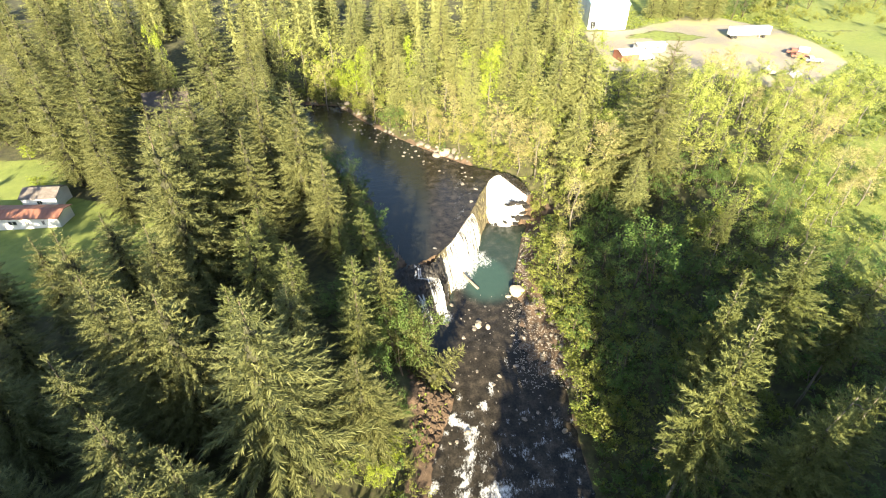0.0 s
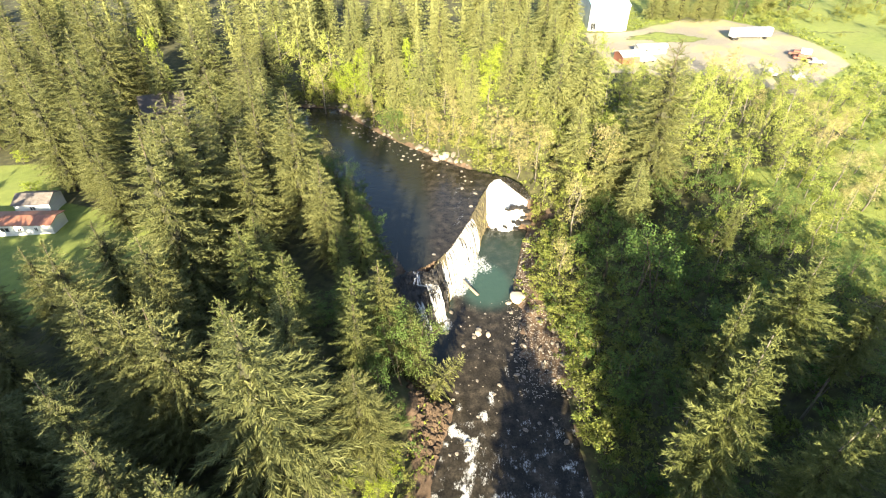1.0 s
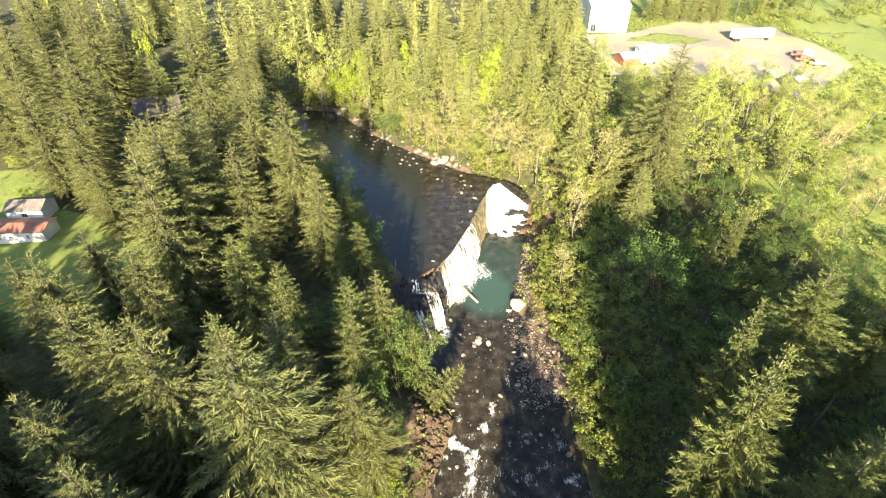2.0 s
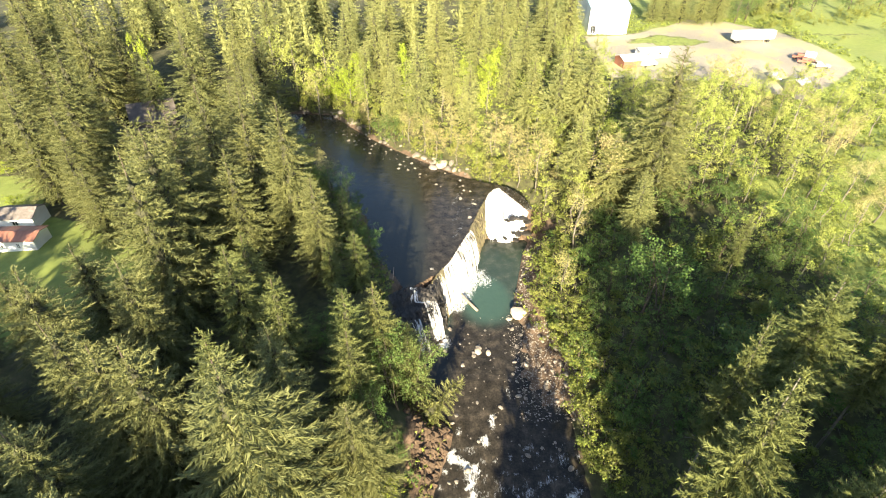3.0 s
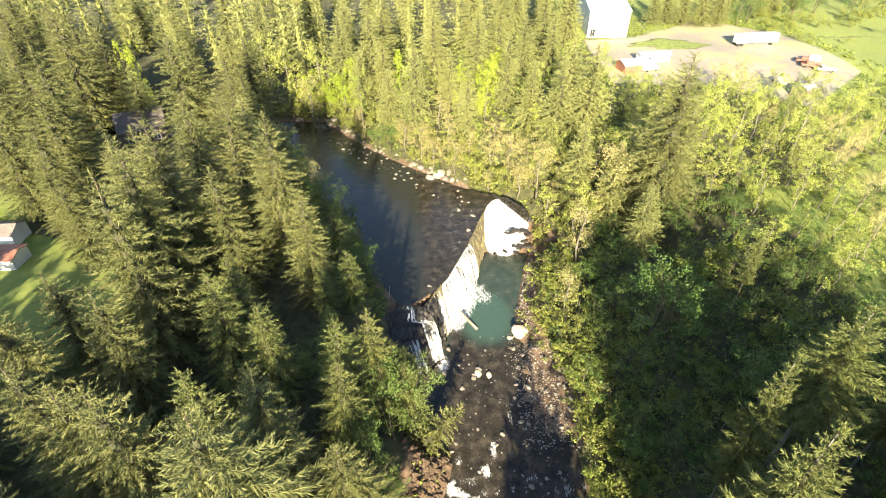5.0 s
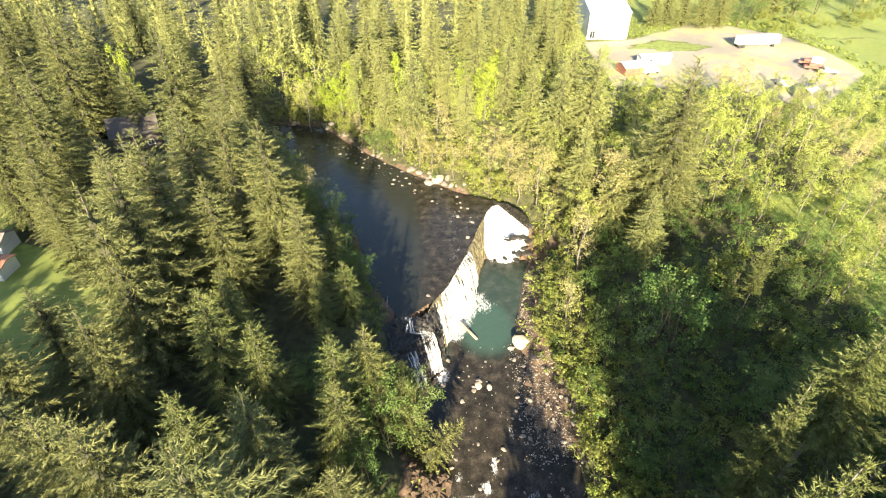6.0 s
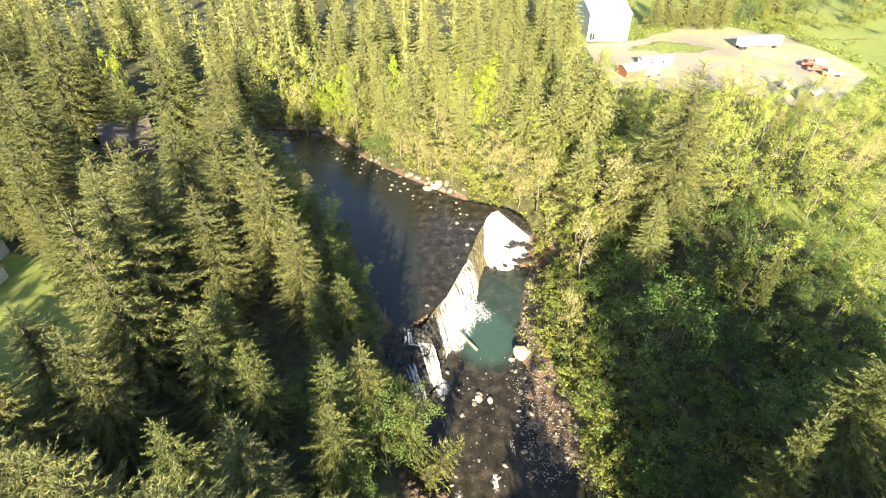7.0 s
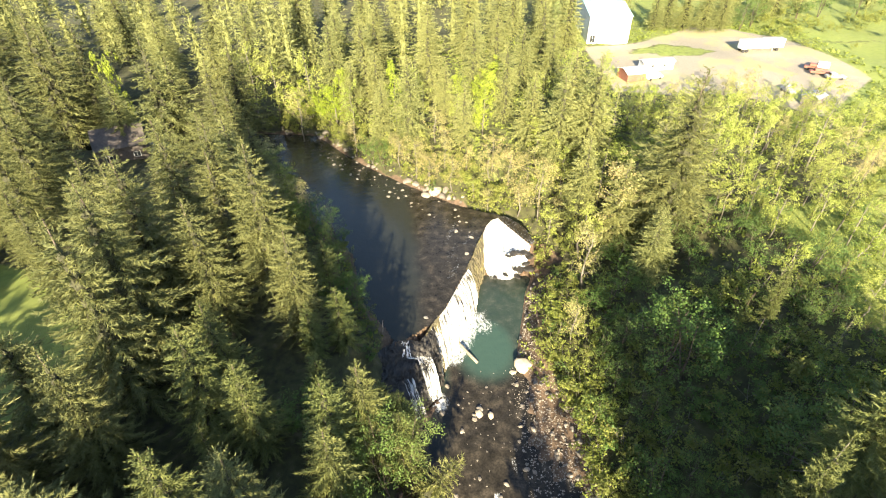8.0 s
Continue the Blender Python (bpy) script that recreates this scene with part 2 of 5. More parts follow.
class Soup:
    """Collects verts and faces for one mesh."""

    def __init__(self):
        self.v, self.f, self.n = [], [], 0

    def add(self, verts, faces):
        self.v.append(np.asarray(verts, float))
        self.f.extend([tuple(int(i) + self.n for i in f) for f in faces])
        self.n += len(verts)

    def tube(self, points, radii, sides=6):
        points = [Vector(p) for p in points]
        ring, verts, faces = None, [], []
        for i, (c, r) in enumerate(zip(points, radii)):
            d = (points[min(i + 1, len(points) - 1)] - points[max(i - 1, 0)]).normalized()
            a = d.orthogonal().normalized() if abs(d.z) < 0.98 else Vector((1, 0, 0))
            a = (a - d * a.dot(d)).normalized()
            b = d.cross(a)
            for k in range(sides):
                w = 2 * math.pi * k / sides
                verts.append(c + a * (math.cos(w) * r) + b * (math.sin(w) * r))
            if i:
                for k in range(sides):
                    k2 = (k + 1) % sides
                    faces.append(((i - 1) * sides + k, (i - 1) * sides + k2, i * sides + k2, i * sides + k))
        faces.append(tuple(range(sides))[::-1])
        faces.append(tuple((len(points) - 1) * sides + k for k in range(sides)))
        self.add([tuple(v) for v in verts], faces)

    def kites(self, base, along, across, length, width, waist=0.45):
        """One pointed leaf or needle spray for each row."""
        n = len(base)
        length, width = np.asarray(length)[:, None], np.asarray(width)[:, None]
        mid = base + along * length * waist
        quad = np.stack([base, mid + across * width * 0.5, base + along * length, mid - across * width * 0.5], 1).reshape(-1, 3)
        self.v.append(quad)
        ids = np.arange(n * 4).reshape(-1, 4) + self.n
        self.f.extend(map(tuple, ids.tolist()))
        self.n += n * 4

    def spikes(self, base, along, across, length, width):
        """One slender needle spray for each row."""
        n = len(base)
        side = across * np.asarray(width)[:, None] * 0.5
        tri = np.stack([base - side, base + side, base + along * np.asarray(length)[:, None]], 1).reshape(-1, 3)
        self.v.append(tri)
        self.f.extend(map(tuple, (np.arange(n * 3).reshape(-1, 3) + self.n).tolist()))
        self.n += n * 3

    def mesh(self, name, mat, smooth=False):
        return mesh_of(name, np.concatenate(self.v), self.f, mat, smooth)


def unit(a):
    return a / np.maximum(np.linalg.norm(a, axis=1)[:, None], 1e-9)


# ---- the lie of the land ----
UPPER = [(-7, 79.4), (-9, 83), (-14, 90), (-17, 104), (-26, 116), (-36, 133), (-46, 146), (-70, 152), (-130, 158), (-130, 172), (-70, 165), (-46, 163.5),
         (-34, 162), (-26, 152), (-19, 144), (-9.5, 135), (-1, 128), (4.4, 123.5), (12, 119.3), (17, 117.3), (20.2, 113), (21.8, 107.2), (20.4, 106.4), (18.6, 109.6), (16.6, 113), (14.6, 116.4), (13, 115.6), (11.6, 113.2), (10.7, 110.6), (9.3, 107.6), (7, 100.1),
         (5.6, 96.6), (2, 88), (-0.6, 83.8), (-5, 80.4)]
LOWER = [(1.7, 79.2), (3, 84.4), (6.5, 93), (8.6, 98), (9.8, 103.3), (10.8, 106.2), (12.5, 105.6), (16, 104.5), (19.9, 105.6), (21, 104.4), (19, 99.5), (16, 87), (14.6, 80), (18.2, 75), (20.5, 69), (21.8, 62),
         (22, 50), (23, 38), (12, 20), (5, 6), (-3, -10), (-20, -90), (-45, -90), (-24, -10), (-14, 6), (-6, 20), (-2.8, 36), (-1.5, 45), (0.4, 50), (1.8, 54.5), (-2.4, 58), (-4.2, 62), (-4, 66), (-1.3, 70.6), (0.6, 73.8)]
MEADOW = [(62, 101), (68, 88), (67, 72), (72, 62), (105, 62), (115, 84), (112, 118), (92, 121), (88, 107), (72, 107)]
YARD = [(53, 164), (54, 206), (75, 207), (100, 228), (128, 215), (132, 170), (104, 146), (88, 160), (70, 160)]
LAWN = [(-110, 58), (-52, 60), (-50, 76), (-60, 90), (-82, 96), (-92, 112), (-120, 112)]


def away(poly, x, y):
    """Distance to a closed outline, minus inside it."""
    x, y = np.asarray(x, float), np.asarray(y, float)
    d, inside = np.full(x.shape, 1e9), np.zeros(x.shape, bool)
    for (x0, y0), (x1, y1) in zip(poly, poly[1:] + poly[:1]):
        ex, ey = x1 - x0, y1 - y0
        s = np.clip(((x - x0) * ex + (y - y0) * ey) / (ex * ex + ey * ey), 0, 1)
        d = np.minimum(d, np.hypot(x - x0 - s * ex, y - y0 - s * ey))
        cross = (y0 > y) != (y1 > y)
        with np.errstate(divide="ignore", invalid="ignore"):
            inside ^= cross & (x < ex * (y - y0) / (ey if ey else 1e-9) + x0)
    return np.where(inside, -d, d)


def step(a, b, x):
    s = np.clip((x - a) / (b - a), 0, 1)
    return s * s * (3 - 2 * s)


def wave(x, y, size, seed):
    """Cheap smooth roughness between about -1 and 1."""
    r = np.random.default_rng(seed)
    out = np.zeros(np.shape(x))
    for k in range(5):
        a, p, f = r.uniform(0, 6.28), r.uniform(0, 6.28), r.uniform(0.6, 1.7) / size
        out = out + np.sin((x * np.cos(a) + y * np.sin(a)) * f * 6.28 + p)
    return out / 3.0


def lower_level(y):
    return np.interp(y, [20, 40, 47, 56, 64, 80], [-10.6, -9.9, -9.3, -8.3, -7.6, -7.5])


def plateau(x, y):
    return 5.6 + 3.6 * step(0, 70, x) + 2.8 * step(125, 180, y) * step(0, 60, x) + 0.9 * step(-40, -70, x) + 0.5 * wave(x, y, 38, 3)


def land(x, y):
    x, y = np.asarray(x, float), np.asarray(y, float)
    du, dl = away(UPPER, x, y), away(LOWER, x, y)
    left = step(9, 4, x)
    zu = 0.15 + np.clip(du, 0, None) * np.where(x + y * 0.0 < -12 + (y > 118) * 60, 0.45, 0.5)
    zl = lower_level(y) + 0.15 + np.clip(dl, 0, None) * (0.95 * left + 0.4 * (1 - left))
    rough = 0.35 * wave(x, y, 5.5, 5) + 0.18 * wave(x, y, 1.9, 6)
    top = plateau(x, y)
    z = np.minimum(np.minimum(zu, zl), top)
    z = z + rough * step(0.3, 5, np.minimum(du, dl)) * (1 - 0.75 * step(-0.5, 0, z - top))
    heaped = step(6.0, 2.0, np.hypot((x + 2.2) / 1.0, (y - 50.5) / 1.7))
    z = z + heaped * step(0.2, 1.0, dl) * (0.42 * wave(x, y, 1.9, 71) + 0.35 * wave(x, y, 3.6, 72))
    z = np.where(du < 0, np.maximum(-0.55 + 0.22 * wave(x, y, 3.1, 8), -1.6 + 0 * x) * step(0, -1.2, du) + 0.02, z)
    low = lower_level(y)
    bar = step(11.5, 17, x + 0.5 * wave(x, y, 6, 31)) * step(54, 62, y) * step(80, 75, y)
    shelf = away([(-10.2, 78), (-7.2, 81), (-4.8, 81.2), (-0.6, 84.6), (1.6, 86.2), (2.6, 82.5), (1.7, 76.8), (-0.6, 72.6), (-3, 69.6), (-7.6, 65)], x, y)
    z = np.where(du > 0.2, z - 3.0 * step(0.6, -1.2, shelf), z)
    bed = low - 0.55 - 1.0 * step(84, 90, y) + 0.16 * wave(x, y, 4.4, 9) + 0.05 * wave(x, y, 1.1, 12) + 0.62 * bar
    return np.where(dl < 0, low + (bed - low) * step(0, -1.5, dl), z)


GRID_X, GRID_Y = np.arange(-260, 281, 1.0), np.arange(-100, 400, 1.0)
_gx, _gy = np.meshgrid(GRID_X, GRID_Y)
TO_WATER = np.minimum(away(UPPER, _gx, _gy), away(LOWER, _gx, _gy))


def off_water(x, y, d):
    return TO_WATER[int(round(y + 100)), int(round(x + 260))] > d


def ground_at(x, y):
    return float(land(np.array([x]), np.array([y]))[0])


def build_ground():
    xs = np.concatenate([[-3000, -1500, -800, -400, -250, -180, -140], np.arange(-120, -40, 2.5), np.arange(-40, 60, 0.85), np.arange(60, 160, 2.5), [180, 220, 300, 450, 800, 1500, 3000]])
    ys = np.concatenate([[-1500, -600, -250, -120, -80, -50, -30], np.arange(-10, 30, 2.5), np.arange(30, 172, 0.85), np.arange(173, 260, 3), [280, 320, 400, 600, 1000, 2000, 3500]])
    gx, gy = np.meshgrid(xs, ys)
    gz = land(gx, gy) + 22 * step(280, 900, gy)
    w = len(xs)
    verts = np.stack([gx, gy, gz], -1).reshape(-1, 3)
    ids = np.arange(len(ys) * w).reshape(len(ys), w)
    faces = np.stack([ids[:-1, :-1], ids[:-1, 1:], ids[1:, 1:], ids[1:, :-1]], -1).reshape(-1, 4)
    me = mesh_of("ground", verts, faces.tolist(), GROUND, True)
    near = np.minimum(away(UPPER, gx, gy), away(LOWER, gx, gy))
    lawn = away(LAWN, gx, gy)
    meadow = away(MEADOW, gx, gy) + 2.5 * wave(gx, gy, 14, 33)
    green = away([(100, 200), (130, 210), (260, 190), (280, 260), (120, 260)], gx, gy)
    yard = away(YARD, gx, gy)
    rough_grass = away([(95, 140), (134, 168), (136, 200), (260, 192), (260, 120), (130, 110)], gx, gy)
    grass = np.maximum.reduce([step(2, -2, lawn), step(3, -3, meadow), step(4, -4, green), 0.8 * step(16, 0, rough_grass), 0.62 * step(44, 54, gx) * step(200, 212, gy)])
    wild = 0.30 * step(14, 30, gx + 0.9 * np.clip(gy - 112, -200, 12)) + 0.30 * step(120, 135, gy) * step(-50, -20, gx)
    grass = np.maximum(grass, np.clip(wild, 0, 0.42))
    island = step(1.15, 0.8, np.hypot((gx - 83) / 15, (gy - 198) / 5.5) + 0.12 * wave(gx, gy, 9, 37))
    gravel = step(2.5, -2.5, yard) * (1 - island)
    grass = np.maximum(grass, 0.62 * island)
    strip = -1.7 * step(116, 121, gy) + (2.6 * step(74, 80, gy) * step(116, 108, gy) - 2.4 * step(62, 56, gy)) * step(10, 14, gx)
    bank = step(3.5, 1.0, near - strip + 1.2 * wave(gx, gy, 7, 11))
    dirt = step(4.4, 2.0, np.hypot((gx + 2.4) / 1.0, (gy - 51) / 1.6) + 0.9 * wave(gx, gy, 3.5, 61))
    bank = np.maximum(bank, dirt)
    cover = np.stack([grass, gravel, bank, np.ones_like(bank)], -1).reshape(-1, 4)
    layer = me.color_attributes.new("cover", "FLOAT_COLOR", "POINT")
    layer.data.foreach_set("color", cover.ravel())
    ob = tagged(new("ground", me), "wooded valley floor with grass, gravel yard and bare creek banks", "ground", kind="structure")
    return ob


def build_water():
    gx, gy = np.meshgrid(np.arange(-8, 30, 0.45), np.arange(-40, 112, 0.45))
    d = away(LOWER, gx, gy)
    z = lower_level(gy)

    def patch(cx, cy, rx, ry, strength):
        return strength * step(1.6, 0.3, np.hypot((gx - cx) / rx, (gy - cy) / ry) + 0.35 * wave(gx, gy, 1.7, 27))
    thread = np.interp(gy, [36, 40, 44, 46.4, 48.3, 50.4], [2.6, 3.3, 4.3, 4.6, 4.4, 2.0])
    broken = wave(gx, gy, 2.1, 28)
    rapid = np.maximum.reduce([
        step(57, 50, gy) * (0.24 + 0.20 * wave(gx, gy, 3.2, 21)),
        step(2.3, 0.3, np.abs(gx - thread)) * step(51.5, 49.8, gy) * step(26, 36, gy) * (0.54 + 0.22 * broken),
        patch(1.9, 50.3, 1.3, 1.3, 0.72), patch(3.4, 49.4, 1.5, 0.8, 0.64), patch(5.0, 48.2, 1.2, 1.2, 0.62),
        patch(7.0, 52.8, 1.1, 1.2, 0.62), patch(8.4, 56.2, 0.9, 1.6, 0.58), patch(2.7, 54.6, 0.7, 1.4, 0.5), patch(4.6, 51.6, 1.6, 0.6, 0.48),
        patch(11.5, 61.8, 0.6, 2.0, 0.46), patch(14.2, 51.7, 1.6, 0.9, 0.46), patch(18.9, 50.2, 1.1, 1.2, 0.5), patch(19.8, 44.5, 1.4, 1.1, 0.56),
        patch(12.8, 44.9, 2.2, 1.4, 0.46), patch(16.0, 46.5, 1.6, 1.0, 0.44), patch(9.0, 45.5, 1.6, 1.2, 0.42), patch(6.6, 43.2, 1.2, 1.6, 0.44),
        patch(8.3, 38.6, 3.4, 1.9, 0.66), patch(-1.4, 39.5, 1.1, 1.3, 0.66), patch(14.5, 40.0, 3.0, 1.2, 0.44)])
    plunge = step(3.6, 0.4, np.abs(gx - (3.4 + 0.45 * (gy - 82))) / 1.0) * step(79, 82, gy) * step(98, 92, gy) * 0.72
    plunge = np.maximum(plunge, step(3.2, 0.4, np.hypot((gx - 15) / 2.0, (gy - 105.5) / 0.8)) * 0.8)
    plunge = np.maximum(plunge, step(3.0, 0.2, np.hypot(gx - 0.4, (gy - 73) / 1.3)) * 0.85)
    plunge = np.maximum(plunge, 0.66 * step(4.6, 0.4, np.hypot((gx - 9.0) / 1.2, gy - 90.5)))
    foam = np.maximum(1.14 * rapid, plunge)
    z = z + 0.16 * foam * wave(gx, gy, 1.6, 23) + 0.03 * wave(gx, gy, 2.3, 24) - 0.05
    deep = 0.95 * step(1.15, 0.55, np.hypot((gx - 9.5) / 6.5, (gy - 85) / 9))
    deep = np.maximum(deep, 0.45 * step(80, 88, gy))
    deep = np.maximum(deep, 0.75 * step(3, 0.5, gx) * step(60, 66, gy))
    teal = step(74, 79, gy) * step(108, 98, gy)
    keep = d < 0.6
    sheet("water_lower", gx, gy, z, keep, foam, deep, teal, "shallow clear creek with white rapids below the falls")
    gx, gy = np.meshgrid(np.arange(-132, 24, 0.45), np.arange(78, 174, 0.45))
    d = away(UPPER, gx, gy)
    riffle = 0.33 * step(7, 2, np.abs(gx + 10 + (gy - 130) * 0.9)) * step(118, 126, gy)
    brink = 0.42 * step(3.0, 0.5, -d) * step(12, 15, gx) + 0.25 * step(-6, 0, gx) * step(110, 100, gy) * step(2.2, 0.4, -d)
    ledge = (0.30 + 0.16 * wave(gx, gy, 3, 35)) * step(0, 3, gx) * step(92, 98, gy) * step(128, 118, gy + gx)
    foam = np.maximum.reduce([riffle, brink, ledge])
    # Not depth here: paints the bank trees' shadow over the river's left half.
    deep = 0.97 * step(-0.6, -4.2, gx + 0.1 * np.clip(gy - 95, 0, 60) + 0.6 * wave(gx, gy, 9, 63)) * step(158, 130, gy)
    sheet("water_upper", gx, gy, 0.0 + 0.006 * wave(gx, gy, 3.7, 25), d < 0.12, foam, deep, 0 * foam, "still river above the falls, its shaded side painted dark, brown bed elsewhere")


def sheet(name, gx, gy, gz, keep, foam, deep, teal, label):
    w = gx.shape[1]
    ids = np.arange(gx.size).reshape(gx.shape)
    cells = keep[:-1, :-1] & keep[:-1, 1:] & keep[1:, 1:] & keep[1:, :-1]
    faces = np.stack([ids[:-1, :-1], ids[:-1, 1:], ids[1:, 1:], ids[1:, :-1]], -1)[cells]
    used = np.unique(faces)
    place = np.zeros(gx.size, int)
    place[used] = np.arange(len(used))
    verts = np.stack([gx, gy, np.broadcast_to(gz, gx.shape)], -1).reshape(-1, 3)[used]
    me = mesh_of(name, verts, place[faces].tolist(), RIVER, True)
    layer = me.color_attributes.new("foam", "FLOAT_COLOR", "POINT")
    col = np.stack([foam, deep, teal, 0 * foam + 1], -1).reshape(-1, 4)[used]
    layer.data.foreach_set("color", col.ravel())
    return tagged(new(name, me), label, "water", kind="structure")


# ---- trees ----
def trunk_mesh(height, radius, seed, mat, lean=0.0, sides=7, top=0.05):
    r, s = np.random.default_rng(seed), Soup()
    pts = [(lean * height * k * k + 0.04 * height * 0.15 * r.normal() * k, 0.04 * height * 0.15 * r.normal() * k, -0.8 + (height + 0.8) * k) for k in np.linspace(0, 1, 7)]
    s.tube(pts, [radius * 1.35, *[radius * (1 - k) + top * k for k in np.linspace(0.16, 1, 6)]], sides)
    return s.mesh("trunk", mat, True)


def fir_profile(k, radius, skirt):
    return radius * max(0.0, 1 - k) ** 0.72 * min(1.0, 0.62 + 0.38 * max(0.0, (k - skirt) / 0.14))


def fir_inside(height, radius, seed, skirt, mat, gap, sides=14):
    """A core that fills the crown: drooping tiers with ragged edges; dark in single firs, as painted shade."""
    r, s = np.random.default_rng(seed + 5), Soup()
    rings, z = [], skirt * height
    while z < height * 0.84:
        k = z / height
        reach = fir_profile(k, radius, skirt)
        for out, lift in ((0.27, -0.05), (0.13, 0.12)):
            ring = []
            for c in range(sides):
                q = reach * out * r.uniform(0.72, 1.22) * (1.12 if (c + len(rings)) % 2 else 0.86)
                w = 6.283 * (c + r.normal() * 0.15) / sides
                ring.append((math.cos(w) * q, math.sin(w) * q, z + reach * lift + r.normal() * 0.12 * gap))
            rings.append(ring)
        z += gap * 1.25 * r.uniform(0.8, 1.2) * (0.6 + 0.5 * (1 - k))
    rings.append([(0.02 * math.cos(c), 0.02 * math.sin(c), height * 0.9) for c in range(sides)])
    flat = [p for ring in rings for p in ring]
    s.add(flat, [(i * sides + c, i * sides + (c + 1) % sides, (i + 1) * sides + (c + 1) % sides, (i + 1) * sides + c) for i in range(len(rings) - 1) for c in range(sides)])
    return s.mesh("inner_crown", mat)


def fir_crown(height, radius, seed, mat, gap=1.1, lateral=0.36, skirt=0.08, ragged=0.22, blade=0.12, thick=0.14, loose=0.6, sag=0.17, crowd=1.2, plume=0.17):
    """Whorls of long boughs; each is a flat frond of side sprays that sags in the middle and turns up at its tip."""
    r, s = np.random.default_rng(seed), Soup()
    base, along, length, width = [], [], [], []
    bias, twist = r.uniform(0, 6.28), r.uniform(0.3, 0.9)

    def spray(at, d, ls, wide):
        base.append(at)
        along.append(d)
        length.append(ls)
        width.append(wide)

    z = skirt * height
    while z < height - 0.7:
        k = z / height
        reach = fir_profile(k, radius, skirt)
        n = max(5, int(round((3.2 + 0.78 * reach) * crowd)))
        turn, fine = r.uniform(0, 6.28), min(1.0, 0.45 + 2.6 * (1 - k))
        for i in range(n):
            a = turn + 6.283 * (i + r.normal() * 0.2) / n
            ln = reach * (1 + 0.12 * math.cos(a - bias) + 0.10 * math.cos(2 * a + twist * z)) * r.uniform(1 - 1.2 * ragged, 1 + 0.8 * ragged) + 0.15
            m = max(4, int(ln / lateral))
            q = np.linspace(0.10, 0.97, m) + r.normal(size=m) * 0.25 / m
            out = np.array([math.cos(a), math.sin(a), 0.0])
            rise = 0.04 + 0.42 * k ** 3 + r.normal() * 0.08
            dip = sag * (1 - 0.6 * k) * r.uniform(0.7, 1.3)
            at = out * (ln * q)[:, None]
            at[:, 2] = z + r.normal() * gap * 0.4 + ln * (rise * q - dip * q ** 1.5 + 0.10 * np.clip(q - 0.7, 0, 1))
            slope = rise - 1.5 * dip * q ** 0.5 + 0.10
            fan = ((0.10 + plume * ln) * (1 - q) ** 0.6 * (0.4 + 0.6 * np.minimum(1, q / 0.3)) + 0.34) * r.uniform(0.7, 1.25, m)
            for sign in (-1, 1):
                w = sign * (1.05 - 0.55 * q + r.normal(size=m) * 0.13)
                d = np.stack([np.cos(a + w), np.sin(a + w), 0.5 * slope - 0.26 + r.normal(size=m) * 0.28], 1)
                spray(at, d, fan * fine, fan * blade + thick * fine)
            top = np.stack([np.full(m, math.cos(a)), np.full(m, math.sin(a)), slope + 0.30 + r.normal(size=m) * 0.2], 1) + r.normal(size=(m, 3)) * 0.22
            for _ in range(2):
                up = top + r.normal(size=(m, 3)) * 0.3
                spray(at, up, (0.30 + 0.06 * ln + 0.4 * lateral) * r.uniform(0.7, 1.3, m) * fine, np.full(m, 0.05 + thick) * fine)
        z += gap * r.uniform(0.75, 1.25) * (0.55 + 0.55 * (1 - k))
    lead = np.array([[0, 0, height - q] for q in (1.3, 1.2, 1.1, 1.0, 0.9, 0.8, 0.7)])
    spray(lead, np.array([[0.03, 0, 1.0], [0.5, 0.1, 0.9], [-0.45, 0.2, 0.9], [0.1, -0.5, 0.9], [-0.1, 0.45, 0.9], [0.35, 0.3, 1], [-0.3, -0.3, 1]]),
          np.array([1.35, 0.8, 0.8, 0.75, 0.7, 0.6, 0.55]), np.full(7, 0.2 + 0.5 * thick))
    base, along = np.concatenate(base), unit(np.concatenate(along))
    length, width = np.concatenate(length), np.concatenate(width)
    flat = unit(unit(np.cross(along, np.array([0, 0, 1.0]))) + np.random.default_rng(seed + 1).normal(size=along.shape) * loose)
    s.spikes(base, along, flat, length * 1.12, width)
    return s.mesh("crown", mat)


def bare_limb(height, radius, r):
    """A pale dead limb that shows between the boughs."""
    s, k, a = Soup(), r.uniform(0.35, 0.88), r.uniform(0, 6.283)
    ln = fir_profile(k, radius, 0.1) * r.uniform(0.6, 1.0)
    c, sn, z = math.cos(a), math.sin(a), height * k
    s.tube([(0, 0, z), (c * ln * 0.5, sn * ln * 0.5, z + 0.1 * ln), (c * ln + r.normal() * 0.3, sn * ln + r.normal() * 0.3, z - 0.05 * ln)], [0.1, 0.07, 0.02], 4)
    return s.mesh("limb", PALE_BARK)


def fir_template(name, height, radius, seed, mat, label, limbs=0, skirt=0.08, gap=1.1, **shape):
    ob = thing(name, pose(0, 0, -500), label, "tree", "conifers of the valley")
    part_mesh("trunk", trunk_mesh(height * 0.97, 0.0075 * height + 0.05, seed, PALE_BARK if limbs else BARK), ob)
    part_mesh("crown", fir_crown(height, radius, seed, mat, gap, skirt=skirt, **shape), ob)
    part_mesh("inner_crown", fir_inside(height, radius * (0.8 if limbs else 1.0), seed, skirt, CROWN_SHADE, 1.3, 9), ob, "dark crown core, shade painted into its colour")
    r = np.random.default_rng(seed + 9)
    for _ in range(limbs):
        part_mesh("limb", bare_limb(height, radius, r), ob, "bare pale limb")
    return ob


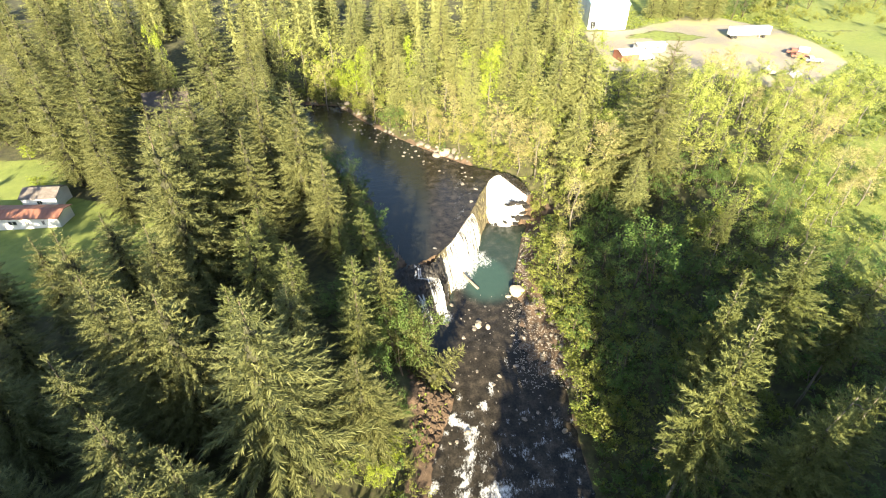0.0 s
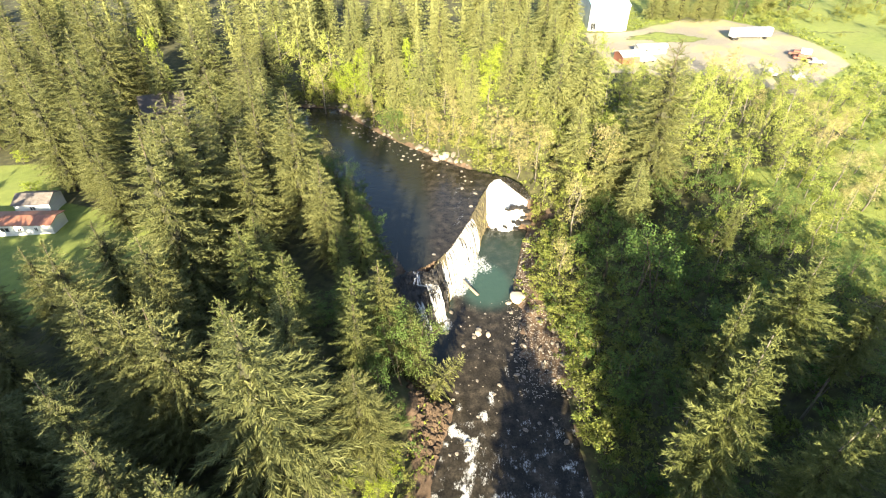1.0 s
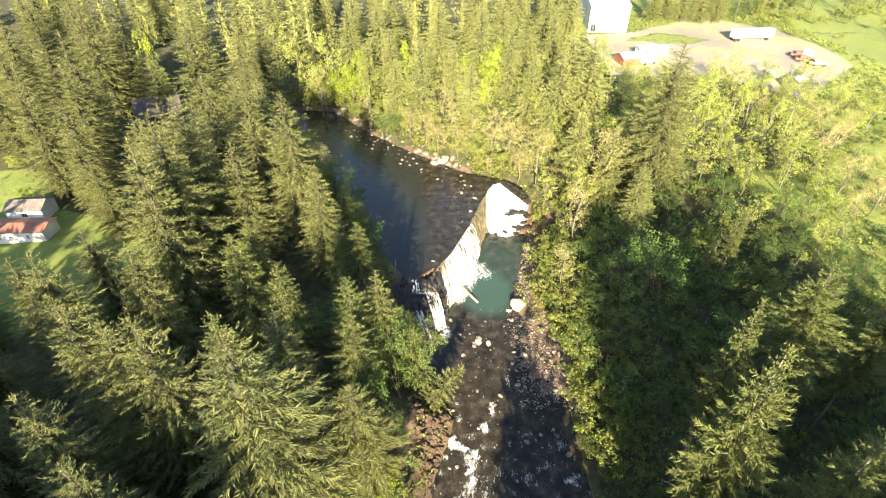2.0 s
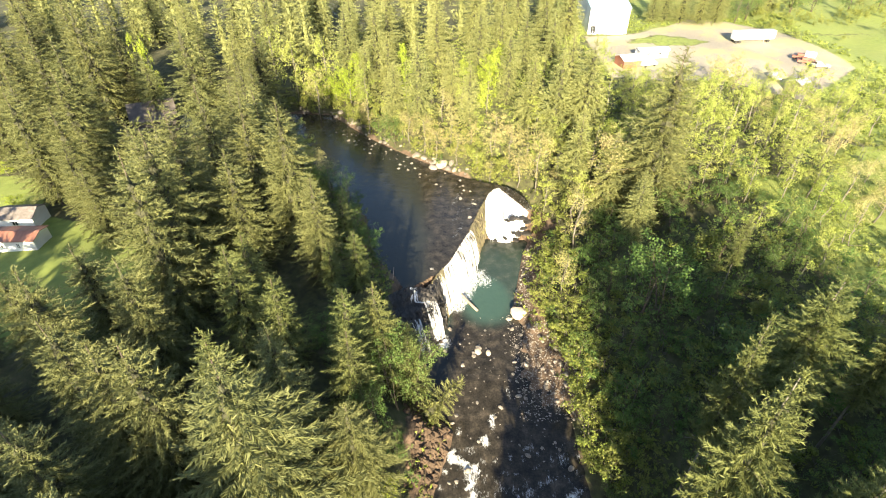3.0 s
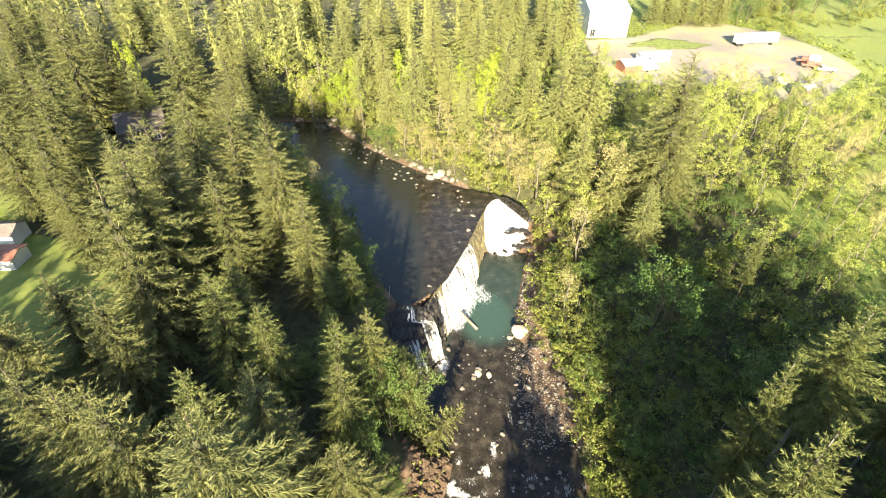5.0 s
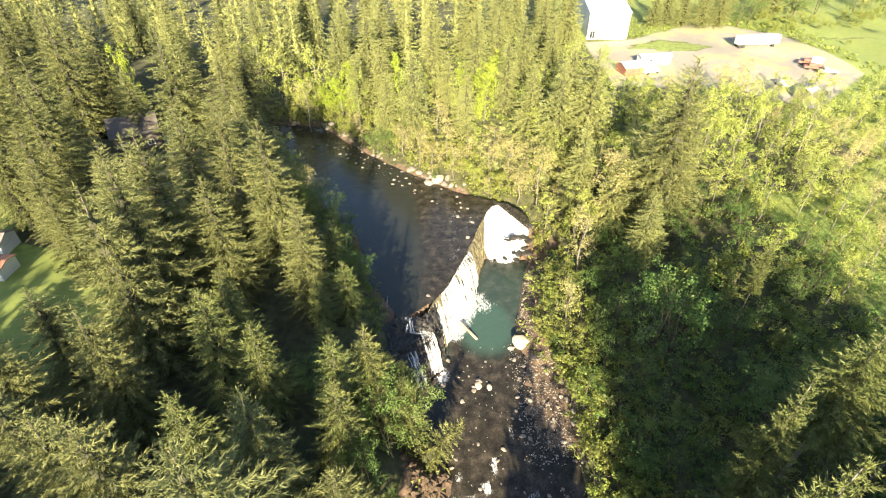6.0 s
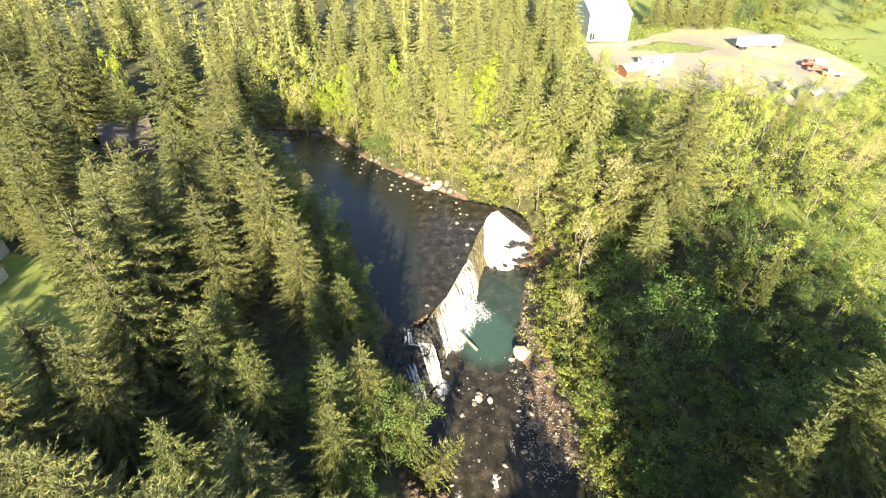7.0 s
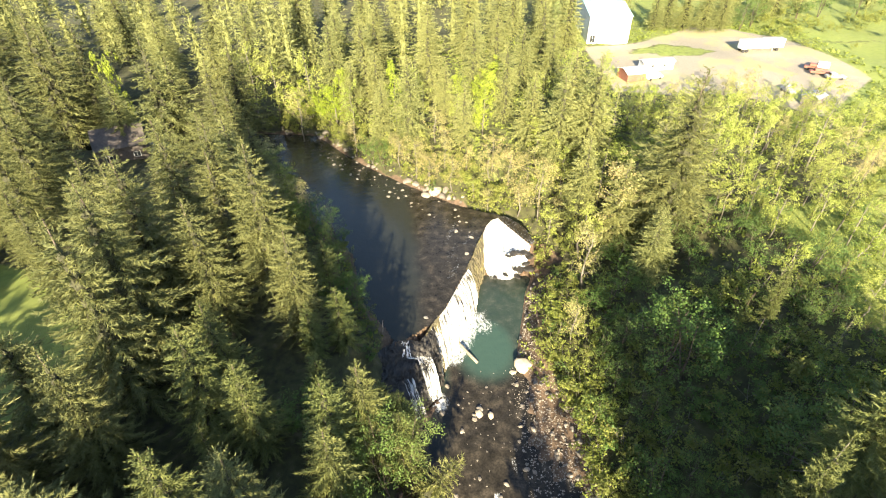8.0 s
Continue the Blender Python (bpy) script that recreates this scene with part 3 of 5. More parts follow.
def broad_meshes(height, spread, seed, clumps, per, leaf, mat, bark, low=0.25, stems=1):
    """A branching trunk and a ragged crown of many small leaves in clumps."""
    r, wood, leaves = np.random.default_rng(seed), Soup(), Soup()
    ends = []
    for stem in range(stems):
        lean = r.normal(size=2) * (0.05 if stems == 1 else 0.3) * spread
        top = np.array([lean[0], lean[1], height * r.uniform(0.82, 0.97)])
        root = np.array([r.normal() * 0.12 * stems, r.normal() * 0.12 * stems, -0.6])
        r0 = (0.010 * height + 0.04) / math.sqrt(stems)
        line = [root + (top - root) * k + np.array([r.normal(), r.normal(), 0]) * 0.018 * height * (0 < k < 1) for k in (0, 0.25, 0.5, 0.75, 1)]
        wood.tube(line, [r0 * 1.2, r0, r0 * 0.75, r0 * 0.45, 0.015], 6)
        limbs = max(4, int(clumps * 0.22 / stems))
        for i in range(limbs):
            k = r.uniform(low, 0.93)
            start = root + (top - root) * k
            a = r.uniform(0, 6.283)
            ln = spread * (0.45 + 0.65 * math.sin(math.pi * min(1, (k - low) / (1 - low) * 0.85 + 0.12))) * r.uniform(0.6, 1.1)
            end = start + np.array([math.cos(a) * ln, math.sin(a) * ln, ln * r.uniform(0.25, 0.75)])
            mid = (start + end) / 2 + np.array([0, 0, -0.06 * ln]) + r.normal(size=3) * 0.05 * ln
            wood.tube([start, mid, end], [r0 * 0.42 * (1.1 - k), r0 * 0.25 * (1.1 - k) + 0.01, 0.01], 4)
            ends += [(end, 1.0), (mid * 0.45 + end * 0.55, 0.9), (mid, 0.7)]
    pick = r.integers(0, len(ends), clumps)
    for i in pick:
        c, k = ends[i]
        c = c + r.normal(size=3) * 0.16 * spread
        n = int(per * r.uniform(0.5, 1.4))
        rad = spread * r.uniform(0.14, 0.30)
        off = unit(r.normal(size=(n, 3))) * (r.uniform(0.2, 1, n) ** 0.5)[:, None] * rad * np.array([1, 1, 0.75])
        face = unit(off / rad + np.array([0, 0, 0.35]) + r.normal(size=(n, 3)) * 0.45)
        d = unit(np.cross(face, r.normal(size=(n, 3))))
        side = unit(np.cross(face, d))
        ls = leaf * r.uniform(0.6, 1.35, n)
        leaves.kites(c + off - d * ls[:, None] * 0.5, d, side, ls, ls * 0.7, 0.5)
    return wood.mesh("trunk", bark, True), leaves.mesh("crown", mat)


def broad_template(name, height, spread, seed, clumps, per, leaf, mat, bark, label, category="tree", group="broadleaf trees of the valley", low=0.25, stems=1):
    ob = thing(name, pose(0, 0, -500), label, category, group)
    t, c = broad_meshes(height, spread, seed, clumps, per, leaf, mat, bark, low, stems)
    part_mesh("trunk", t, ob)
    part_mesh("crown", c, ob)
    return ob


def set_tree(template, x, y, height, nominal, turn, lean=(0, 0), wide=1.0, name="", label=""):
    k = height / nominal
    m = pose(x, y, ground_at(x, y), lean[0], lean[1], turn) @ Matrix.Diagonal((k * wide, k * wide, k, 1))
    ob = copy_thing(template, m)
    return ob


def discard(template):
    for o in (*template.children_recursive, template):
        bpy.data.objects.remove(o)


# ---- ground, water ----
build_ground()
build_water()


# ---- the falls ----
def along_line(points, k):
    """Points at the shares k of a polyline's length."""
    p = np.array(points, float)
    d = np.concatenate([[0], np.cumsum(np.linalg.norm(np.diff(p, axis=0), axis=1))])
    k = np.asarray(k) * d[-1]
    return np.stack([np.interp(k, d, p[:, i]) for i in range(p.shape[1])], -1)


def curtain(lip, foot, nu, nv, bulge, rough, seed, drop=(0.0, 1.0)):
    """A grid between the lip and the foot that goes over the edge and then down."""
    k = np.linspace(0, 1, nu)
    a, b = along_line(lip, k), along_line(foot, k)
    r = np.random.default_rng(seed)
    v = np.linspace(drop[0], drop[1], nv)
    verts = np.zeros((nv, nu, 3))
    jag = np.convolve(r.normal(size=nu + 8), np.ones(3) / 3, "same")[4:-4] * rough
    for j, q in enumerate(v):
        out = bulge * q + (1 - bulge) * (1 - (1 - q) ** 2)
        p = a + (b - a) * out
        z = a[:, 2] + (b[:, 2] - a[:, 2]) * q ** 1.25
        n = np.stack([b[:, 0] - a[:, 0], b[:, 1] - a[:, 1]], -1)
        n = n / np.maximum(np.linalg.norm(n, axis=1)[:, None], 0.2)
        shift = jag * math.sin(min(1, q * 1.4) * 1.57) + r.normal(size=nu) * rough * 0.25
        verts[j] = np.stack([p[:, 0] + n[:, 0] * shift, p[:, 1] + n[:, 1] * shift, z], -1)
    ids = np.arange(nu * nv).reshape(nv, nu)
    faces = np.stack([ids[:-1, :-1], ids[1:, :-1], ids[1:, 1:], ids[:-1, 1:]], -1).reshape(-1, 4)
    return verts.reshape(-1, 3), faces.tolist()


def flowing(name, lip, foot, nu, nv, bulge, rough, seed, mat, shift=(0, 0, 0)):
    """A curtain of water whose flow layer runs across and down it, in metres."""
    v, f = curtain(lip, foot, nu, nv, bulge, rough, seed)
    me = mesh_of(name, v + np.array(shift), f, mat, True)
    d = np.array(lip, float)
    wide, deep = np.linalg.norm(np.diff(d, axis=0), axis=1).sum(), 9.0
    u, w = np.meshgrid(np.linspace(0, wide, nu), np.linspace(0, deep, nv))
    layer = me.color_attributes.new("flow", "FLOAT_COLOR", "POINT")
    layer.data.foreach_set("color", np.stack([u, w, 0 * u + seed, 0 * u + 1], -1).ravel())
    return me


def strands(lip, foot, count, seed, width, start=(0.0, 0.25), end=(0.6, 1.0), bulge=0.3, lift=0.25):
    """Separate ropes of falling water in front of the curtain."""
    r, s = np.random.default_rng(seed), Soup()
    for i in range(count):
        k = r.uniform(0, 1)
        a, b = along_line(lip, [k])[0], along_line(foot, [min(1, max(0, k + r.normal() * 0.03))])[0]
        n = np.array([b[0] - a[0], b[1] - a[1], 0])
        n = n / max(0.2, np.linalg.norm(n))
        t = np.array([-n[1], n[0], 0])
        w = width * r.uniform(0.4, 1.5)
        rows, q0, q1 = [], r.uniform(*start), r.uniform(*end)
        for q in np.linspace(q0, q1, 7):
            out = bulge * q + (1 - bulge) * (1 - (1 - q) ** 2)
            p = a + (b - a) * out
            p[2] = a[2] + (b[2] - a[2]) * q ** 1.25
            p = p + n * (lift * r.uniform(0.6, 1.3)) + t * r.normal() * 0.05
            ww = w * (0.5 + 0.9 * (q - q0))
            rows += [p - t * ww, p + n * ww * 0.6, p + t * ww]
        faces = []
        for j in range(6):
            for c in (0, 1):
                faces.append((j * 3 + c, j * 3 + c + 1, j * 3 + 4 + c, j * 3 + 3 + c))
        s.add(rows, faces)
    return s


MAIN_LIP = [(0.3, 85.2, 0.06), (2.0, 88.0, 0.06), (5.6, 96.6, 0.06), (6.8, 99.0, 0.05)]
MAIN_FOOT = [(2.2, 80.6, -7.5), (4.4, 85.4, -7.5), (8.0, 94.0, -7.5), (8.8, 97.6, -7.5)]
BARE_LIP = [(-1.8, 81.4, 0.0), (-0.6, 83.8, 0.25), (0.7, 85.9, 0.15)]
BARE_FOOT = [(0.2, 77.0, -7.9), (1.4, 79.2, -7.9), (2.8, 81.8, -7.9)]
DRY_LIP = [(6.3, 98.6, 0.35), (7.6, 102.0, 0.4), (9.0, 106.4, 0.5), (10.7, 110.9, 0.35)]
DRY_FOOT = [(8.5, 97.0, -7.9), (9.3, 100.5, -7.9), (10.2, 103.8, -7.9), (11.3, 106.6, -7.9)]
FAR_LIP = [(10.8, 110.8, 0.05), (11.6, 113.5, 0.06), (13.1, 115.9, 0.06), (14.6, 116.6, 0.06), (16.6, 113.0, 0.03), (18.6, 109.6, 0.0), (20.5, 106.4, -0.2)]
FAR_FOOT = [(10.9, 106.4, -5.6), (11.6, 105.6, -7.2), (12.6, 105.2, -7.5), (14.4, 104.3, -7.5), (16.2, 104.1, -7.5), (18.2, 104.8, -7.2), (19.9, 105.6, -5.2)]
LEDGE = [[(-9.8, 77.5, 0.3), (-7.3, 79.8, 0.1), (-5.2, 80.6, -0.1), (-2.9, 80.0, -0.15), (-1.6, 81.5, -0.1), (-0.6, 83.8, 0.05)],
         [(-9.6, 74.5, -1.2), (-7.0, 76.8, -1.5), (-5.4, 77.6, -1.7), (-3.2, 77.2, -1.8), (-0.9, 77.3, -1.8), (0.6, 79.5, -2.5)],
         [(-9.2, 70.5, -2.6), (-7.0, 73.2, -3.4), (-5.5, 74.0, -3.7), (-3.8, 74.5, -4.0), (-1.6, 75.2, -4.6), (1.0, 78.0, -5.5)],
         [(-7.5, 65.5, -6.5), (-6.0, 67.5, -7.0), (-4.6, 68.5, -7.9), (-3.0, 70.0, -8.0), (-0.9, 73.0, -8.0), (1.3, 76.8, -8.0)]]


def stepped(lines, nu, nv, rough, seed):
    """A rock face that goes down over several ledges."""
    r, k, rows = np.random.default_rng(seed), np.linspace(0, 1, nu), []
    for a, c in zip(lines[:-1], lines[1:]):
        a, c = along_line(a, k), along_line(c, k)
        for q in np.linspace(0, 1, nv, endpoint=False):
            s = a.copy()
            s[:, :2] += (c[:, :2] - a[:, :2]) * q
            s[:, 2] += (c[:, 2] - a[:, 2]) * q ** 2.2
            rows.append(s + r.normal(size=s.shape) * rough)
    rows.append(along_line(lines[-1], k))
    ids = np.arange(len(rows) * nu).reshape(len(rows), nu)
    faces = np.stack([ids[:-1, :-1], ids[1:, :-1], ids[1:, 1:], ids[:-1, 1:]], -1).reshape(-1, 4)
    return np.concatenate(rows), faces.tolist()


def falls():
    cliff = thing("cliff", pose(0, 0, 0), "dark wet basalt ledge that the river falls over", "rock", kind="structure")

    def back(points, dx, dy, dz):
        return [(x + dx, y + dy, z + dz) for x, y, z in points]
    v, f = curtain(back(MAIN_LIP, -0.7, 0.5, -0.1), back(MAIN_FOOT, -0.9, 0.4, -0.6), 46, 18, 0.35, 0.35, 41)
    part_mesh("rock_face", mesh_of("rock_face", v, f, BASALT), cliff)
    v, f = curtain(BARE_LIP, BARE_FOOT, 30, 20, 0.6, 0.3, 40)
    part_mesh("bare_face", mesh_of("bare_face", v, f, MOSSY), cliff, "tan bare rock beside the main fall")
    v, f = curtain(DRY_LIP, DRY_FOOT, 40, 20, 0.6, 0.42, 42)
    part_mesh("dry_face", mesh_of("dry_face", v, f, MOSSY), cliff, "dry mossy rock face between two falls")
    v, f = curtain(back(FAR_LIP, 0, 0.6, -0.15), back(FAR_FOOT, 0, 0.5, -0.6), 40, 18, 0.4, 0.35, 43)
    part_mesh("far_face", mesh_of("far_face", v, f, BASALT), cliff)
    v, f = stepped(LEDGE, 70, 12, 0.13, 44)
    part_mesh("stepped_ledge", mesh_of("stepped_ledge", v, f, BASALT, True), cliff, "black stepped rock beside the falls")

    main = thing("waterfall", pose(0, 0, 0), "white sunlit curtain waterfall over a dark ledge", "waterfall", "the falls")
    part_mesh("curtain", flowing("curtain", MAIN_LIP, MAIN_FOOT, 160, 22, 0.3, 0.1, 45, CURTAIN), main)
    tagged(part_mesh("spray", strands(MAIN_LIP, MAIN_FOOT, 70, 46, 0.028).mesh("spray", FALLING, True), main), kind="stuff")
    tagged(part_mesh("thin_spray", strands(BARE_LIP, BARE_FOOT, 60, 54, 0.028, (0.0, 0.3), (0.5, 0.95), 0.6, 0.3).mesh("thin_spray", FALLING, True), main), kind="stuff")

    far = thing("waterfall", pose(0, 0, 0), "broad white cascade over a steep ledge by the bank", "waterfall", "the falls")
    part_mesh("curtain", flowing("curtain", FAR_LIP, FAR_FOOT, 120, 24, 0.55, 0.22, 63, FAR_CURTAIN), far)
    tagged(part_mesh("spray", strands(FAR_LIP[:5], FAR_FOOT[:5], 60, 49, 0.04, bulge=0.55).mesh("spray", FALLING, True), far), kind="stuff")

    near = thing("waterfall", pose(0, 0, 0), "thin shaded cascades running down black stepped rock", "waterfall", "the falls")

    def fall(name, lip, foot, count, seed, width, start=(0.0, 0.2), end=(0.7, 1.0), bulge=0.6, lift=0.3):
        tagged(part_mesh(name, strands(lip, foot, count, seed, width, start, end, bulge, lift).mesh(name, FALLING, True), near), kind="stuff")
    fall("first_step", [(-6.2, 80.4, 0.05), (-4.7, 80.5, 0.05)], [(-5.9, 77.9, -1.5), (-4.3, 77.8, -1.5)], 18, 55, 0.035)
    fall("ledge_run", [(-5.7, 78.2, -1.35), (-4.8, 77.5, -1.4)], [(-1.8, 78.1, -1.5), (-1.5, 77.2, -1.55)], 14, 56, 0.04, bulge=1.0, lift=0.0)
    fall("cascade", [(-3.3, 78.0, -1.4), (-0.8, 77.7, -1.4)], [(-1.1, 73.1, -7.5), (0.7, 74.7, -7.5)], 30, 57, 0.022)
    part_mesh("cascade_veil", flowing("cascade_veil", [(-3.4, 78.1, -1.35), (-0.9, 77.8, -1.35)], [(-1.3, 73.0, -7.5), (0.7, 74.6, -7.5)], 50, 18, 0.6, 0.12, 52, VEIL, (0.12, -0.3, 0.12)), near)
    part_mesh("side_veil", flowing("side_veil", [(-5.8, 74.5, -3.2), (-4.0, 75.0, -3.2)], [(-3.4, 69.6, -7.6), (-1.7, 70.3, -7.6)], 40, 18, 0.6, 0.12, 53, THIN_VEIL, (0.1, -0.25, 0.12)), near)
    fall("side_cascade", [(-5.7, 74.5, -3.3), (-4.1, 75.0, -3.3)], [(-3.3, 69.6, -7.6), (-1.8, 70.3, -7.6)], 14, 58, 0.018, (0.0, 0.4), (0.5, 1.0))
    fall("thin_cascade", [(-6.4, 71.2, -4.7), (-5.8, 71.1, -4.7)], [(-4.3, 68.2, -7.7), (-3.7, 68.0, -7.7)], 9, 59, 0.025)


falls()


# ---- stones ----
def stone_mesh(name, seed, mat, flat=0.6, detail=2):
    bm = bmesh.new()
    bmesh.ops.create_icosphere(bm, subdivisions=detail, radius=1.0)
    r = np.random.default_rng(seed)
    o = Vector(r.uniform(-50, 50, 3))
    cuts = [(Vector(unit(r.normal(size=(1, 3)))[0]), r.uniform(0.55, 0.9)) for _ in range(6)]
    for v in bm.verts:
        p = v.co * (1 + 0.28 * noise.noise(v.co * 1.1 + o) + 0.12 * noise.noise(v.co * 2.7 + o))
        for nrm, dist in cuts:
            over = p.dot(nrm) - dist
            if over > 0:
                p = p - nrm * over * 0.85
        v.co = Vector((p.x, p.y * 0.85, p.z * flat))
    me = bpy.data.meshes.new(name)
    bm.to_mesh(me)
    bm.free()
    me.materials.append(mat)
    return me


def stones():
    r = np.random.default_rng(71)
    shapes = [stone_mesh("boulder", 80 + i, ROCK, 0.5 + 0.06 * i) for i in range(6)]
    pale = [stone_mesh("boulder", 90 + i, PALE_ROCK, 0.55) for i in range(3)]
    dark = [stone_mesh("boulder", 95 + i, BASALT, 0.6) for i in range(3)]

    def put(me, x, y, size, label, z=None, sink=0.3, group="boulders in the creek", flat=1.0):
        ob = new("boulder", me)
        ob.matrix_basis = pose(x, y, (ground_at(x, y) if z is None else z) + size * 0.5 * flat - sink * size, r.normal() * 8, r.normal() * 8, r.uniform(0, 360)) @ Matrix.Diagonal((size, size * r.uniform(0.75, 1.1), size * flat, 1))
        tagged(ob, label, "boulder", group)
    put(pale[0], 15.6, 80.0, 2.1, "big pale sandstone boulder at the pool's edge", flat=0.75)
    put(pale[1], 13.6, 79.0, 0.8, "pale sandstone boulder on wet gravel")
    put(pale[1], 6.9, 70.6, 0.85, "rounded pale boulder in shallow water", -7.7)
    put(shapes[1], 7.1, 71.6, 0.7, "dark wet boulder in shallow water", -7.7)
    put(pale[2], 8.8, 70.2, 0.75, "rounded pale boulder in shallow water", -7.7)
    put(pale[2], 0.8, 128.5, 2.3, "large pale rock on the upper bank", 0.0)
    put(shapes[2], 3.4, 126.2, 1.6, "flat pale rock slab at the upper bank", 0.0, flat=0.5)
    put(shapes[3], -1.8, 126.8, 1.2, "angular rock at the upper bank", 0.0)
    for x, y, s in ((6.2, 104.0, 1.5), (6.6, 107.0, 1.2), (5.0, 101.6, 1.0), (7.9, 109.2, 1.3), (-1.5, 86.0, 0.9), (5.6, 105.4, 0.9), (7.3, 105.2, 1.1), (8.6, 107.8, 1.0), (6.0, 109.4, 0.8), (7.2, 111.3, 1.4), (4.4, 107.6, 0.7), (9.0, 112.4, 0.8), (2.6, 110.0, 0.6), (4.0, 113.5, 0.7)):
        put((pale if s > 0.95 else shapes)[int(r.integers(3))], x, y, s, "pale flat ledge rock at the falls' brink", 0.0, 0.45, flat=0.4)
    for x, y, z, s in ((15.6, 105.4, -2.2, 0.7), (16.9, 105.5, -1.9, 0.95), (18.2, 105.7, -1.9, 1.05), (19.5, 105.9, -1.8, 1.1), (20.4, 105.4, -2.6, 1.0), (19.6, 104.9, -4.1, 1.0),
                       (18.4, 104.5, -5.4, 0.9), (17.2, 104.0, -4.8, 0.6), (15.2, 103.6, -6.0, 0.6), (20.3, 104.6, -5.4, 1.2), (17.9, 103.7, -6.6, 1.0), (13.0, 103.9, -6.9, 0.5)):
        put(dark[int(r.integers(3))], x, y + 0.3, s * 1.15, "dark wet rock breaking the white cascade", z, 0.2, flat=0.5)
    placed = 0
    while placed < 120:
        x, y = r.uniform(0, 21), r.uniform(46, 80)
        if away(LOWER, x, y) > -0.6:
            continue
        bar = 1.0 if (x > 12 and y > 55) else 0.3
        if y > 77 or r.random() > bar:
            continue
        s = 0.16 + 0.42 * r.random() ** 2.2
        put(shapes[int(r.integers(6))], x, y, s, "grey creek boulder among gravel", max(ground_at(x, y), float(lower_level(y)) - 0.12), 0.35)
        placed += 1
    placed = 0
    while placed < 70:
        x, y = r.uniform(-32, 8), r.uniform(104, 156)
        d = float(away(UPPER, x, y))
        if not -11 < d < -0.5 or x + (y - 128) * 0.95 < -12 or (x < -4 and y < 116):
            continue
        put(shapes[int(r.integers(6))], x, y, 0.18 + 0.4 * r.random() ** 2, "grey stone breaking the river's surface", -0.12, 0.3, "stones in the river")
        placed += 1
    placed = 0
    while placed < 60:
        x, y = r.uniform(12, 24), r.uniform(56, 106)
        if not 0 < float(away(LOWER, x, y)) < 1.6:
            continue
        put(shapes[int(r.integers(6))], x, y, 0.25 + 0.5 * r.random() ** 2, "pale bank boulder at the water's edge", None, 0.35, "boulders along the bank")
        placed += 1
    placed = 0
    while placed < 70:
        x, y = r.uniform(-45, 20), r.uniform(106, 166)
        if not 0 < float(away(UPPER, x, y)) < 2.4 or y < 118 - x * 0.9:
            continue
        put(shapes[int(r.integers(6))], x, y, 0.4 + 0.8 * r.random() ** 2, "brown rock of the upper river bank", None, 0.35, "rocks of the upper bank")
        placed += 1
    # cobbles, too many to count
    s = Soup()
    base = stone_mesh("cobble", 99, ROCK, 0.6, 1)
    bv = np.array([v.co[:] for v in base.vertices])
    bf = [tuple(p.vertices) for p in base.polygons]
    x, y = r.uniform(4, 26, 9000), r.uniform(50, 100, 9000)
    keep = (away(LOWER, x, y) < 3.2) & ((y < 80) | (away(LOWER, x, y) > 0.2)) & (r.random(9000) < 0.05 + 0.95 * (x > 13) * (y > 56))
    x, y = x[keep][:2600], y[keep][:2600]
    z = np.maximum(land(x, y), lower_level(y) - 0.13)
    for px, py, pz in zip(x, y, z):
        k, a = r.uniform(0.05, 0.19), r.uniform(0, 6.283)
        c, sn = math.cos(a), math.sin(a)
        q = bv * k * np.array([1, r.uniform(0.7, 1.2), 1])
        s.add(np.stack([q[:, 0] * c - q[:, 1] * sn + px, q[:, 0] * sn + q[:, 1] * c + py, q[:, 2] + pz + k * 0.2], -1), bf)
    tagged(new("cobbles", s.mesh("cobbles", ROCK)), "grey and tan cobbles of the gravel bar", "cobbles", kind="stuff")
    # crumbling earth of the undercut bank
    s = Soup()
    for _ in range(330):
        px, py = r.normal(-2.0, 1.7), r.uniform(44, 57)
        if not 0.1 < float(away(LOWER, px, py)) < 5:
            continue
        k, a = r.uniform(0.25, 0.95), r.uniform(0, 6.283)
        c, sn = math.cos(a), math.sin(a)
        q = bv * k * np.array([1, r.uniform(0.6, 1.3), r.uniform(0.8, 1.5)])
        s.add(np.stack([q[:, 0] * c - q[:, 1] * sn + px, q[:, 0] * sn + q[:, 1] * c + py, q[:, 2] + float(land(px, py)) - k * 0.22], -1), bf)
    tagged(new("earth_clods", s.mesh("earth_clods", EARTH)), "crumbling reddish-brown earth of the undercut bank", "earth", kind="stuff")


stones()


def log():
    ob = thing("log", pose(0, 0, 0), "bleached drift log lying from the falls into the pool", "log")
    s = Soup()
    s.tube([(3.1, 87.3, -6.0), (4.3, 85.4, -6.7), (5.8, 83.5, -7.15), (7.5, 81.3, -7.55)], [0.2, 0.26, 0.27, 0.3], 9)
    part_mesh("stem", s.mesh("stem", DRIFTWOOD, True), ob)
    t = Soup()
    t.tube([(4.0, 85.9, -6.5), (3.9, 86.6, -5.9), (4.1, 87.2, -5.3)], [0.1, 0.07, 0.02], 6)
    part_mesh("branch_stub", t.mesh("branch_stub", DRIFTWOOD, True), ob)
    snag = thing("dead_snag", pose(0, 0, 0), "grey dead snag leaning over the near ledge", "log")
    q = Soup()
    q.tube([(-9.6, 80.4, 0.0), (-9.0, 80.8, 2.0), (-8.8, 81.2, 4.2)], [0.13, 0.1, 0.03], 6)
    part_mesh("stem", q.mesh("stem", DRIFTWOOD, True), snag)


log()


